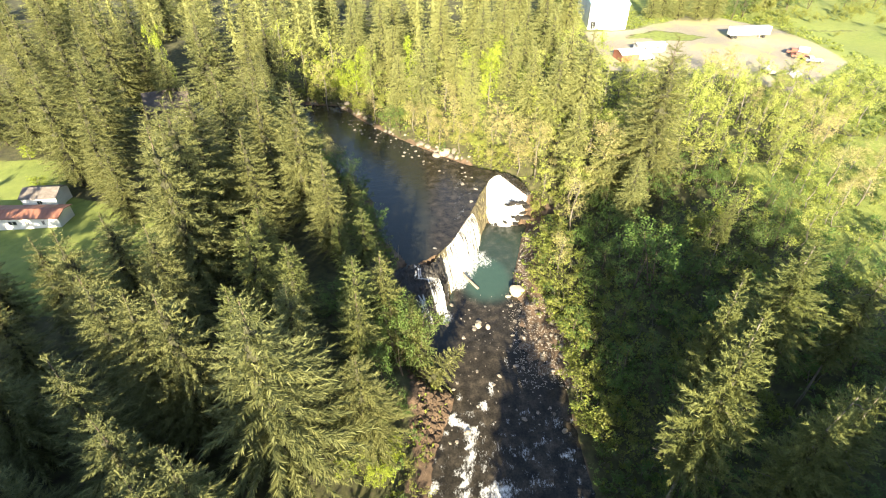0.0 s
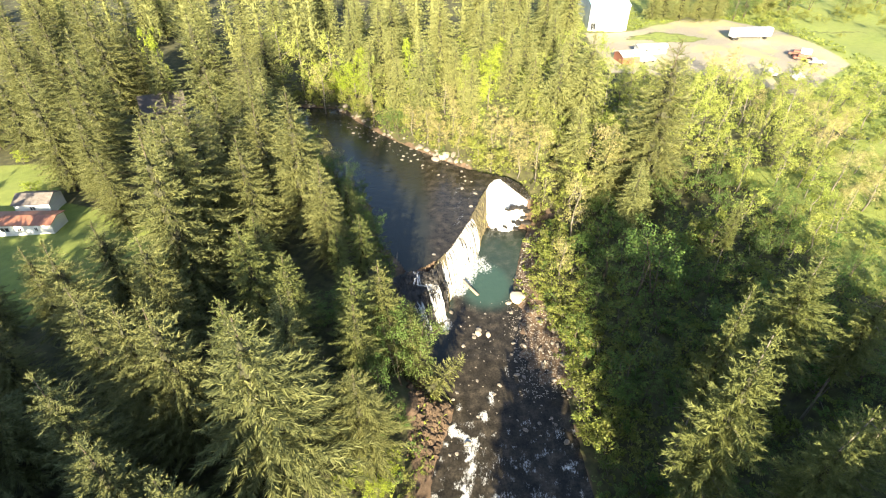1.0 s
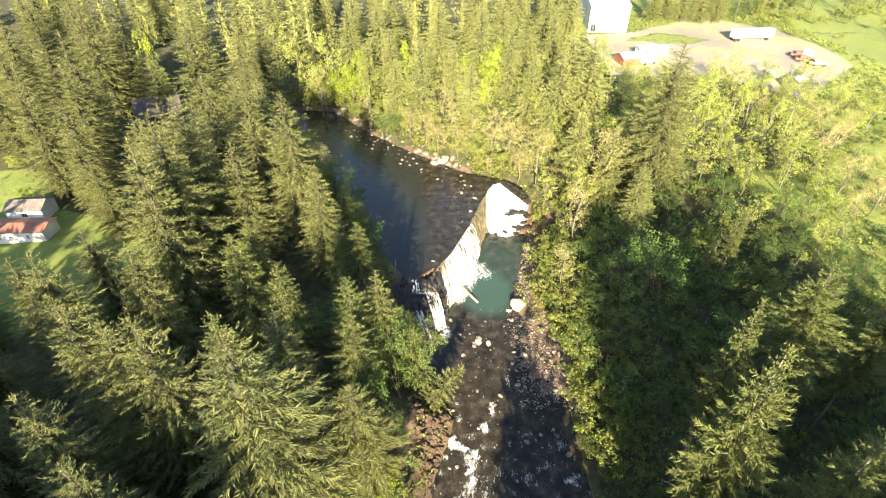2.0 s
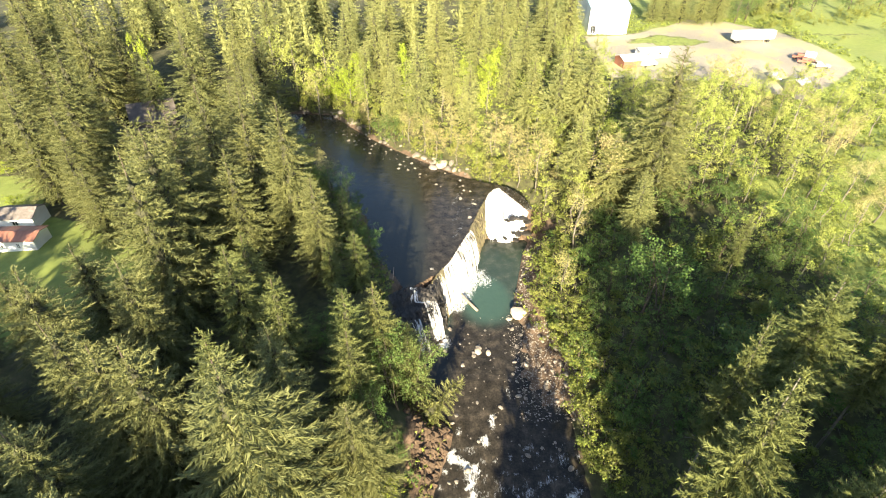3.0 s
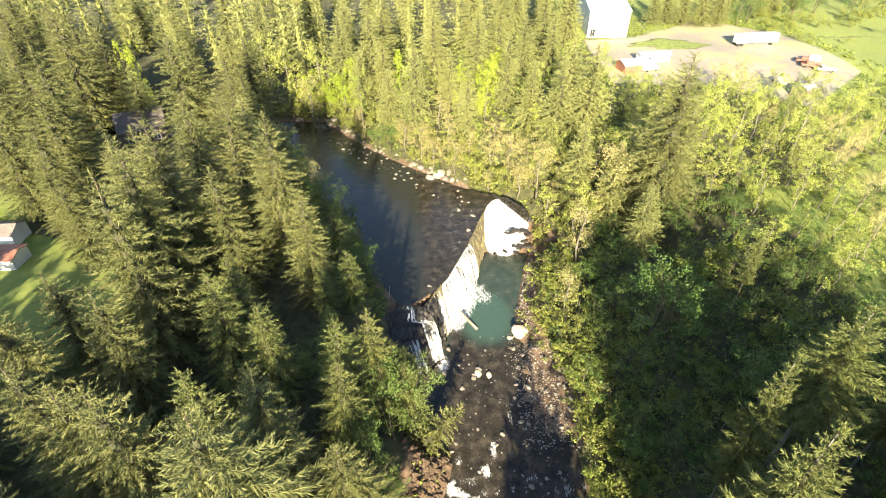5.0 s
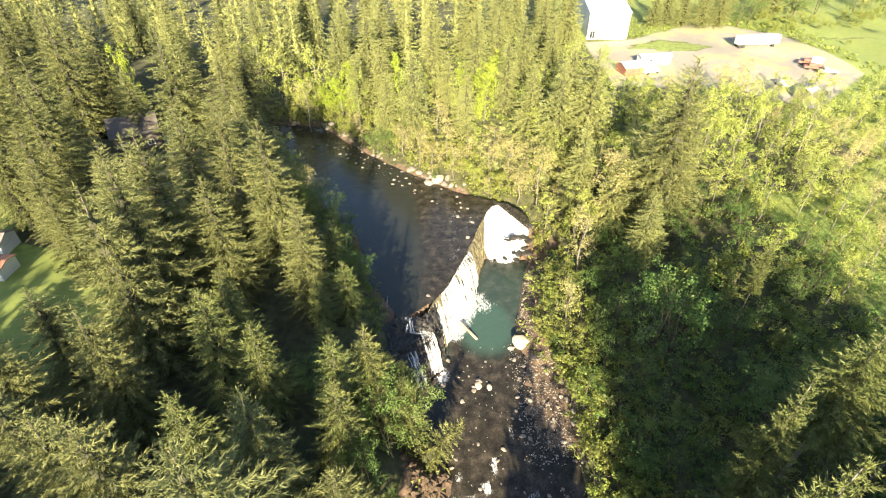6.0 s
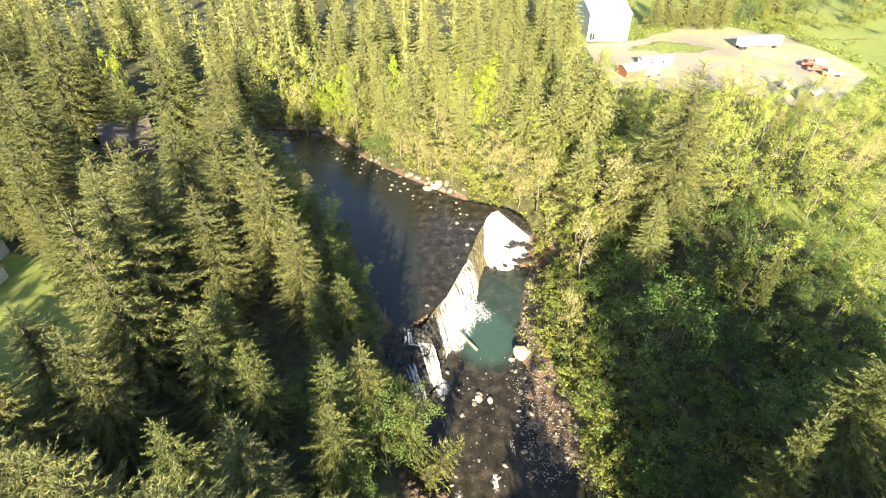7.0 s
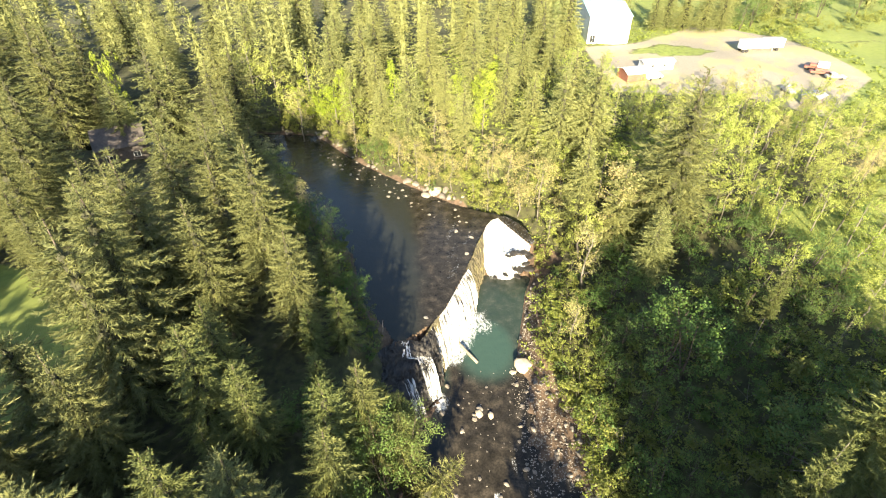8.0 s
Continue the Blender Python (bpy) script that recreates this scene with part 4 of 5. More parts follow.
# ---- woods ----
LABEL_FIR = "tall dark green fir with drooping boughs"
firs = [fir_template("fir_tree", 30, 8.2 + 0.5 * (i % 3), 101 + i, FIR, LABEL_FIR, ragged=0.2 + 0.05 * (i % 3), gap=0.98, lateral=0.27, thick=0.115, plume=0.11, sag=0.24) for i in range(5)]
across = [fir_template("fir_tree", 30, 8.4 + 0.4 * (i % 3), 111 + i, FIR, LABEL_FIR, ragged=0.2, gap=1.15, lateral=0.4, thick=0.17, plume=0.12, sag=0.24) for i in range(3)]
slim = [fir_template("fir_tree", 22, 6.1, 121 + i, FIR_YOUNG, "slim young green fir among taller trees", gap=0.85, lateral=0.26, ragged=0.22, thick=0.105, plume=0.12, sag=0.24) for i in range(3)]
ragged = [fir_template("fir_tree", 30, 6.6, 131 + i, FIR_YOUNG, "old ragged fir with bare pale limbs", 14, 0.38, gap=0.72, lateral=0.17, ragged=0.36, thick=0.085, loose=0.9, sag=0.15, plume=0.09, crowd=1.6) for i in range(3)]
far_firs = [fir_template("fir_tree", 26, 7.0 + 0.4 * (i % 3), 141 + i, FIR_SUNLIT, "fir above the river, sunlight put into its yellowish green boughs", gap=0.95, lateral=0.42, skirt=0.06, ragged=0.16, thick=0.2, plume=0.12, sag=0.32, crowd=1.5) for i in range(5)]
alders = [broad_template("alder_tree", 18, 4.0, 151 + i, 100, 21, 0.32, ALDER, PALE_BARK, "yellow-green spring alder with a pale trunk", low=0.3) for i in range(3)]
maples = [broad_template("maple_tree", 15, 4.6, 161 + i, 95, 25, 0.30, MAPLE, BARK, "leafy green maple on the wooded slope", low=0.15, stems=2) for i in range(3)]
limes = [broad_template("broadleaf_tree", 16, 4.4, 171 + i, 170, 26, 0.34, LIME, PALE_BARK, "bright lime-green tree in new leaf", low=0.15) for i in range(2)]
budding = [broad_template("budding_tree", 17, 3.8, 181 + i, 130, 18, 0.26, BUDS, PALE_BARK, "pale budding tree with bare grey branches", low=0.25) for i in range(3)]
shrubs = [broad_template("shrub", 4, 2.4, 191 + i, 42, 17, 0.27, (MAPLE, BRUSH, BRUSH)[i], PALE_BARK, "leafy green shrub of the creek bank", "shrub", "shrubs of the banks", 0.1, 2) for i in range(3)]

taken = []


def free(x, y, gap):
    t = np.array(taken)
    return bool(((t[:, 0] - x) ** 2 + (t[:, 1] - y) ** 2 > gap * gap).all())


rng = np.random.default_rng(7)


def tall(kind, nominal, x, y, top, wide=1.0, lean=(0, 0)):
    """A tree whose tip stands at the given height."""
    taken.append((x, y))
    h = top - ground_at(x, y)
    return set_tree(kind[int(rng.integers(len(kind)))], x, y, h, nominal, float(rng.uniform(0, 360)), lean, wide)


# firs of the near wood, by their tips
for x, y, top in ((-26.3, 86, 35.3), (-39.6, 64, 38), (-40, 70.5, 38.6), (-41, 80, 37.2), (-20.2, 76.5, 27), (-18, 43.5, 28.5),
                  (-36.6, 31.4, 29.8), (-30.2, 26, 28.3), (-40.2, 43, 30), (-33.5, 39.5, 30.5), (-29.3, 38.3, 32), (-47.5, 50.6, 30), (-38.5, 54, 29), (-46.3, 85, 34), (-44.2, 75.5, 35),
                  (-42.5, 95, 35), (-38, 101, 32.5), (-33.9, 90, 32), (-33.5, 79, 30), (-80.6, 118, 36.4), (-88.3, 122, 35.3), (-81.5, 101, 32), (-67.5, 91, 26), (-76, 108, 33), (-62.5, 86, 24), (-72, 98, 30), (-88, 111, 32),
                  (-22.6, 22.8, 28.2), (-24.7, 20.5, 29)):
    tall(firs, 30, x, y, top, 0.9)
tall(firs, 30, -19.0, 34.5, 34.1, 1.15)
for x, y, top in ((-9.3, 59.3, 19.6), (-12.5, 55.2, 22.2), (-11.6, 50.2, 20.5), (-21.8, 56.5, 23.7)):
    tall(slim, 22, x, y, top, 0.95)
for x, y, top in ((-10.8, 41.5, 17.6),):
    tall(firs, 30, x, y, top, 1.3)
for x, y, top in ((-28.4, 65.7, 24), (-28, 59.1, 26.5), (-15.6, 64, 16), (-25.3, 44.3, 26.4)):
    tall(slim, 22, x, y, top, 0.95)
for x, y, top, wide in ((28.2, 31.9, 35, 0.72), (32.6, 42, 30.7, 0.5), (44, 48.2, 30.2, 1.15), (49.3, 73.4, 21.6, 0.62), (51, 45, 28, 0.8), (38.5, 28, 30.5, 0.75), (34.5, 26.5, 31, 0.75)):
    tall(ragged, 30, x, y, top, wide)
# firs across the river
tall(firs, 30, 45.5, 103, 38.3, 1.1)
for x, y, top in ((46, 107, 28), (40, 93.5, 17.5), (37.6, 106, 20.3), (36.6, 130, 32.3), (29.7, 131, 28.6), (33.3, 138, 31.4), (24.7, 140, 25.5), (-5.6, 143, 28.9), (-12.6, 146, 21.7), (4.0, 158, 22.4),
                  (-0.7, 172, 30.4), (19.9, 155, 28.4), (26.8, 172, 28.7), (34.8, 170, 29.1), (-19.7, 172, 31.3), (-29.5, 176, 29.7), (-15.5, 165, 24.5), (12.8, 175, 29.7), (20.1, 181, 29.3),
                  (-21.9, 162, 22.2), (8.2, 142, 22.5), (31.9, 114, 21), (-102, 165, 31.4), (-96.5, 168, 31.5), (-91.5, 158, 26), (-86, 155, 22), (-61.8, 135, 36.8), (-59.3, 138, 31.6), (-53.7, 144.6, 28.5), (-50, 143, 23), (-47.8, 130, 27),
                  (-44, 112, 29), (-38.4, 110, 29), (-95.6, 150, 36.4), (-53.3, 160, 29), (-104, 128, 30), (-112, 138, 30), (-118, 150, 30), (-126, 160, 32), (-110, 146, 27), (-120, 134, 29), (-128, 176, 31), (-137, 186, 32), (-119, 182, 30), (-146, 178, 31), (-142, 199, 33), (-128, 196, 31), (-156, 192, 33), (-112, 176, 29), (-134, 166, 29)):
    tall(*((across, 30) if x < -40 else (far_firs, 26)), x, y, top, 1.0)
for x, y, top in ((35.4, 71.4, 15), (39, 71, 16.8), (24, 66, 1.5), (29, 55, 6), (45.7, 55.2, 16)):
    tall(maples, 15, x, y, top, 1.1)
for x, y, top in ((-8.6, 48.6, 13.2), (-6.4, 47.2, 4)):
    tall(maples, 15, x, y, top, 0.55)
tall(maples, 15, -6.7, 54.8, 14.0, 0.62)
tall(maples, 15, -4.7, 58.4, 7.8, 0.9)
for x, y, top, wide in ((13.5, 147, 23.5, 0.62), (-9.4, 150, 25.5, 0.4), (-86, 158, 27, 0.36), (-33, 166, 12, 1.1), (-39, 168, 14, 1.1)):
    tall(limes, 16, x, y, top, wide)
for x, y, top in ((64.7, 122, 29), (68.8, 120, 28.5), (58, 119, 25), (74.9, 106, 22), (77.4, 118, 23.5), (85.3, 139, 26), (88.4, 125, 22), (54, 125, 26), (47, 124, 20), (-51, 166, 31), (-45.4, 168, 25.4), (-36, 169, 26.5), (57, 113, 27), (58.5, 69.5, 15.5), (84.8, 128.6, 21), (95, 118.5, 21)):
    tall(alders, 18, x, y, top, 0.8)
for x, y, top in ((29, 95.5, 14), (24, 82, 7.5), (90, 112, 21), (98, 120, 20), (24, 118, 15), (37, 106, 22), (-37, 158.5, 17), (18, 126, 14), (8, 130, 13)):
    tall(budding, 17, x, y, top, 0.9)
for x, y, top in ((84, 223, 27), (90, 226, 29), (96, 224, 27), (102, 221, 28), (108, 220, 26), (112, 228, 29), (132, 236, 27), (138, 238, 28)):
    tall(far_firs, 26, x, y, top, 1.1)
for x, y, top in ((117, 222, 25), (124, 228, 27), (146, 236, 26), (158, 240, 27), (172, 238, 25), (186, 240, 27), (200, 236, 26)):
    tall(maples, 15, x, y, top, 1.0)
for x, y, top in ((-5.2, 60.8, 7.5), (-5.4, 65.2, 6.0), (-8.2, 66.4, 7.0)):
    tall(slim, 22, x, y, top, 1.25)
# the small fir that leans out over the creek, its needles paled for sunlight
taken.append((-3.4, 56.0))
leaner = [fir_template("fir_tree", 12, 4.4, 127, FIR_SUNLIT, "small sunlit fir leaning out over the creek", gap=0.8, lateral=0.3, ragged=0.2, blade=0.14)]
set_tree(leaner[0], -3.0, 55.6, 9.8, 12, 0.0, (-18, 46), 1.0)


def fill(kind, nominal, count, gap, area, low, high, wide=(0.85, 1.15), tries=6000, joined=None):
    x0, x1, y0, y1, ok = area
    made = 0
    for _ in range(tries):
        if made >= count:
            break
        x, y = rng.uniform(x0, x1), rng.uniform(y0, y1)
        if not ok(x, y) or not free(x, y, gap) or (-9.5 < x < 3 and 67 < y < 82) or (9 < x < 22.5 and 100 < y < 119):
            continue
        taken.append((x, y))
        made += 1
        if joined is not None:
            joined.append((x, y, rng.uniform(low, high) * 1.15, nominal))
            continue
        set_tree(kind[int(rng.integers(len(kind)))], x, y, rng.uniform(low, high), nominal, float(rng.uniform(0, 360)), (0, 0), float(rng.uniform(*wide)))


OPEN_GROUND = np.minimum.reduce([away(outline, _gx, _gy) for outline in (
    LAWN,
    MEADOW,
    [(50, 150), (54, 206), (54, 240), (135, 240), (300, 240), (300, 130), (104, 140), (88, 150)])])


def clear_grass(x, y):
    return OPEN_GROUND[int(round(y + 100)), int(round(x + 260))] > 1.5


fill(firs, 30, 9, 8.5, (-70, -32, 18, 60, lambda x, y: off_water(x, y, 7) and clear_grass(x, y) and x > -3 - 0.95 * (0.79 * y + 22)), 17, 22)
for x, y, top in ((-9, 37, 1.5), (-11.5, 40, 3), (-7.5, 41.5, 0), (-13, 36.5, 3)):
    tall(limes, 16, x, y, top, 1.5)
for x, y, top in ((-15, 40, 7), (-17.5, 38, 8), (-21, 37, 9), (-13.5, 50, 7), (-16, 47.5, 8), (-9, 49, 4), (-8.5, 63.5, 6)):
    tall(maples, 15, x, y, top, 1.2)
fill(across, 30, 14, 10.0, (-125, -30, 96, 150, lambda x, y: off_water(x, y, 6) and clear_grass(x, y) and not (-100 < x < -50 and 100 < y < 165)), 15, 22)
fill(slim, 22, 9, 4.6, (-44, -14, 20, 96, lambda x, y: off_water(x, y, 4) and clear_grass(x, y) and x - 0.30 * y < -34), 9, 16)
fill(far_firs, 26, 26, 10.5, (-125, 52, 140, 235, lambda x, y: off_water(x, y, 7) and clear_grass(x, y) and (x < 52 or y > 240)), 19, 27)
fill(maples, 15, 22, 4.0, (22, 64, 78, 102, lambda x, y: off_water(x, y, 8) and clear_grass(x, y)), 5, 9, (1.0, 1.4))
fill(maples, 15, 56, 3.8, (24, 70, 26, 82, lambda x, y: off_water(x, y, 6.5) and clear_grass(x, y)), 4.5, 9.5, (0.9, 1.25))
fill(alders, 18, 28, 4.8, (24, 62, 84, 150, lambda x, y: off_water(x, y, 7.5) and clear_grass(x, y)), 11, 18)
fill(alders, 18, 38, 5.0, (56, 130, 104, 150, lambda x, y: clear_grass(x, y)), 9, 17, (0.8, 1.1))
fill(budding, 17, 20, 4.4, (-40, 46, 112, 150, lambda x, y: off_water(x, y, 1.5) and not off_water(x, y, 14) and clear_grass(x, y)), 7, 12, (1.0, 1.4))
fill(alders, 18, 9, 4.4, (-40, 46, 112, 150, lambda x, y: off_water(x, y, 1.5) and not off_water(x, y, 14) and clear_grass(x, y)), 7, 12, (0.9, 1.3))
fill(alders, 18, 14, 4.4, (56, 72, 74, 108, lambda x, y: clear_grass(x, y)), 8, 13, (0.9, 1.2))
fill(budding, 17, 14, 5.0, (60, 130, 100, 150, lambda x, y: clear_grass(x, y)), 9, 15)
fill(alders, 18, 7, 5.5, (-44, 50, 130, 160, lambda x, y: off_water(x, y, 3) and clear_grass(x, y)), 13, 20, (0.7, 0.95))
fill(limes, 16, 5, 5.0, (-44, 40, 128, 172, lambda x, y: off_water(x, y, 2)), 9, 14)
fill(maples, 15, 10, 3.6, (-24, -6, 36, 62, lambda x, y: off_water(x, y, 4) and not off_water(x, y, 14)), 5, 8)
fill(limes, 16, 4, 3.4, (-14, -6, 36, 44, lambda x, y: off_water(x, y, 3)), 4, 6)
fill(maples, 15, 24, 3.2, (-40, -10, 84, 146, lambda x, y: off_water(x, y, 0.8) and not off_water(x, y, 6)), 6, 9.5)
fill(shrubs, 4, 90, 2.2, (14, 50, 30, 112, lambda x, y: off_water(x, y, 4.8 if y > 76 else 1.3) and not off_water(x, y, 17)), 2.4, 4.6)
fill(shrubs[1:], 4, 34, 1.7, (20, 30, 46, 100, lambda x, y: off_water(x, y, 1.0 if y < 76 else 4.5) and not off_water(x, y, 7)), 3.0, 5.0, (1.0, 1.4))
fill(shrubs, 4, 70, 2.6, (28, 64, 42, 84, lambda x, y: off_water(x, y, 6) and clear_grass(x, y)), 3.0, 5.5, (1.0, 1.4))
fill(shrubs, 4, 46, 2.6, (54, 112, 60, 120, lambda x, y: -2.5 < float(away(MEADOW, x, y)) < 3), 2, 5)
fill(shrubs, 4, 16, 5.0, (74, 112, 62, 118, lambda x, y: float(away(MEADOW, x, y)) < 0), 1.5, 4.5, (1.0, 1.6))
fill(budding, 17, 5, 6.0, (76, 108, 90, 116, lambda x, y: float(away(MEADOW, x, y)) < 0), 6, 9, (1.0, 1.4))
fill(shrubs, 4, 22, 1.6, (-18, -6, 59, 102, lambda x, y: off_water(x, y, 0.5) and not off_water(x, y, 5)), 1.6, 3.0)
thicket = []
fill(shrubs, 4, 90, 1.9, (-50, 24, 104, 170, lambda x, y: off_water(x, y, 0.8) and not off_water(x, y, 9)), 2.5, 5, joined=thicket)
fill(shrubs, 4, 50, 2.2, (-40, 2, 30, 130, lambda x, y: off_water(x, y, 0.8) and not off_water(x, y, 6) and math.hypot(x + 2.2, (y - 50.5) / 1.9) > 3.6), 1.8, 3.6)


fill(shrubs, 4, 60, 3.4, (122, 236, 186, 234, lambda x, y: y > 206 + 0.05 * x or rng.random() < 0.3), 2.0, 5.0, joined=thicket)


def brush():
    """Low undergrowth over the open slopes, one mesh."""
    s, r = Soup(), np.random.default_rng(77)
    n = 9000
    x, y = r.uniform(-50, 140, n), r.uniform(34, 236, n)
    ok = (np.minimum(away(UPPER, x, y), away(LOWER, x, y)) > 0.8) & ((x > 14) | (y > 122) | (np.minimum(away(UPPER, x, y), away(LOWER, x, y)) < 5))
    yard = away(YARD, x, y)
    meadow = away(MEADOW, x, y)
    ok &= (yard > 1) & (meadow > 2)
    x, y = x[ok], y[ok]
    z = land(x, y)
    per = 9
    c = np.repeat(np.stack([x, y, z], -1), per, 0)
    m = len(c)
    d = unit(r.normal(size=(m, 3)) * np.array([0.8, 0.8, 0.35]) + np.array([0, 0, 0.65]))
    side = unit(np.cross(d, r.normal(size=(m, 3))))
    ls = r.uniform(0.35, 0.95, m)
    s.kites(c + d * 0.1 + r.normal(size=(m, 3)) * np.array([0.45, 0.45, 0.02]), d, side, ls, ls * 0.55, 0.55)
    tagged(new("brush", s.mesh("brush", BRUSH)), "low green and straw-coloured undergrowth", "undergrowth", kind="stuff")


def grass():
    """Rough tussocks of the meadow, one mesh."""
    s, r = Soup(), np.random.default_rng(78)
    n = 9000
    x, y = r.uniform(54, 122, n), r.uniform(58, 112, n)
    x, y = x[away(MEADOW, x, y) < 2], y[away(MEADOW, x, y) < 2]
    c = np.repeat(np.stack([x, y, land(x, y)], -1), 4, 0)
    m = len(c)
    d = unit(r.normal(size=(m, 3)) * np.array([0.5, 0.5, 0.2]) + np.array([0, 0, 0.8]))
    side = unit(np.cross(d, r.normal(size=(m, 3))))
    ls = r.uniform(0.15, 0.4, m)
    s.kites(c + r.normal(size=(m, 3)) * np.array([0.3, 0.3, 0.01]), d, side, ls, ls * 0.4, 0.4)
    tagged(new("meadow_grass", s.mesh("meadow_grass", GRASS)), "rough yellow-green meadow tussocks", "grass", kind="stuff")


brush()
grass()


def merged(name, meshes, spots, label, insides=()):
    """Woods that nobody could count, as one mesh."""
    s = Soup()
    data = [(np.array([v.co[:] for v in me.vertices]), [tuple(p.vertices) for p in me.polygons]) for me in meshes]
    inner = [(np.array([v.co[:] for v in me.vertices]), [tuple(p.vertices) for p in me.polygons]) for me in insides]
    for x, y, h, nominal in spots:
        bv, bf = data[int(rng.integers(len(data)))]
        a = rng.uniform(0, 6.283)
        c, sn, k = math.cos(a), math.sin(a), h / nominal
        z = ground_at(x, y) + 22 * float(step(280, 900, y))
        s.add(np.stack([(bv[:, 0] * c - bv[:, 1] * sn) * k + x, (bv[:, 0] * sn + bv[:, 1] * c) * k + y, bv[:, 2] * k + z], -1), bf)
        for iv, f in inner:
            s.add(iv * k + np.array([x, y, z]), f)
    tagged(new(name, s.mesh(name, meshes[0].materials[0])), label, "woods", kind="stuff")


merged("thicket", [next(o.data for o in t.children if o.name.startswith("crown")) for t in shrubs[1:]], thicket, "leafy thickets along the upper river bank and field")
light_crowns = [fir_crown(26, 6.0, 201 + i, FIR_SUNLIT, 1.55, 1.15, 0.06, 0.2, 0.34, 0.38) for i in range(3)]
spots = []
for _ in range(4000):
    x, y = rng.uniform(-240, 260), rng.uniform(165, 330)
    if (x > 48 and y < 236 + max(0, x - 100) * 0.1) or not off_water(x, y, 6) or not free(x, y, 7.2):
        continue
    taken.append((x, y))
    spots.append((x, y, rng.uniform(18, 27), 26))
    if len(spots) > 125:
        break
merged("far_woods", light_crowns, spots, "distant fir woods beyond the river", [fir_inside(26, 6.0, 201, 0.06, FIR_SUNLIT, 2.0, 8)])
spots = []
# Firs added out of view; each band's heights set how far its shade reaches.
for c0, c1, y0, y1, count, low, high in ((31.5, 39, -18, 10, 26, 34, 37), (39, 45, -18, 10, 18, 27, 29), (45, 58, -18, 9, 30, 31, 33), (26.5, 29, -18, 8, 8, 31, 33), (29, 31.5, -18, 8, 8, 33, 35), (17, 22.5, -18, 8, 7, 11, 14), (22.5, 26.5, -18, 8, 6, 17, 20), (9, 18, -14, 11, 22, 22, 26), (58, 112, -18, 9, 60, 23, 27), (64, 105, 14, 40, 14, 10, 15),
                                         (-22, -6.5, -16, 12, 16, 15, 18), (-44, -23, -16, 11, 40, 28, 31), (-104, -44, -20, 12, 60, 28, 32), (-120, -76, 14, 50, 20, 20, 24)):
    made = 0
    for _ in range(3000):
        y = rng.uniform(y0, y1)
        x = rng.uniform(c0, c1) + 0.06 * y
        hidden = y < 14 or (abs(x) > 4 + 0.95 * (0.79 * y + 37) and clear_grass(x, y))
        if made >= count or not hidden or not off_water(x, y, 1.5) or not free(x, y, 4.5):
            continue
        taken.append((x, y))
        spots.append((x, y, rng.uniform(low, high), 26))
        made += 1
merged("near_woods", [fir_crown(26, 6.0, 211 + i, FIR, 5.5, 5.2, 0.03, 0.2, 1.1, 1.4) for i in range(2)], spots, "unseen fir woods downstream along the creek, placed to cast shade", [fir_inside(26, 6.6, 211, 0.05, FIR, 2.4, 9)])
# alders that stand out into the field's near side
fill(alders, 18, 17, 4.6, (63, 83, 70, 108, lambda x, y: float(away(MEADOW, x, y)) < 1 and x < 60 + 0.2 * y), 8, 13, (0.9, 1.2))
fill(budding, 17, 5, 4.6, (63, 84, 84, 112, lambda x, y: float(away(MEADOW, x, y)) < 1), 8, 12, (1.0, 1.2))


# ---- buildings and yard ----
WHITE = mottled("white_siding", [(0.3, (0.66, 0.66, 0.64)), (0.7, (0.8, 0.8, 0.78))], 1.5, 0.5, None, 0.01, (0.2, 0.2, 3))
RUST = mottled("red_roof_metal", [(0.3, (0.20, 0.085, 0.055)), (0.7, (0.30, 0.14, 0.09))], 1.3, 0.55, 8.0, 0.01, (3, 0.3, 1))
GREYROOF = mottled("grey_roof", [(0.3, (0.10, 0.085, 0.075)), (0.7, (0.2, 0.175, 0.16))], 2.0, 0.85, 10.0, 0.02)
BROWNROOF = mottled("brown_shingles", [(0.3, (0.065, 0.055, 0.048)), (0.7, (0.12, 0.102, 0.09))], 2.4, 0.9, 9.0, 0.03)
BLUEROOF = mottled("blue_roof_metal", [(0.3, (0.28, 0.46, 0.52)), (0.7, (0.40, 0.58, 0.62))], 0.8, 0.35, None)
GLASS = mottled("dark_window_glass", [(0.3, (0.02, 0.024, 0.03)), (0.7, (0.05, 0.055, 0.06))], 1.0, 0.08)
DARK = mottled("dark_rubber", [(0.3, (0.015, 0.015, 0.016)), (0.7, (0.04, 0.038, 0.036))], 3.0, 0.8)
REDPAINT = mottled("faded_red_paint", [(0.3, (0.20, 0.075, 0.05)), (0.7, (0.30, 0.13, 0.09))], 2.0, 0.5)
GREYMETAL = mottled("grey_metal", [(0.3, (0.34, 0.34, 0.34)), (0.7, (0.52, 0.52, 0.5))], 1.6, 0.4, metallic=0.3)


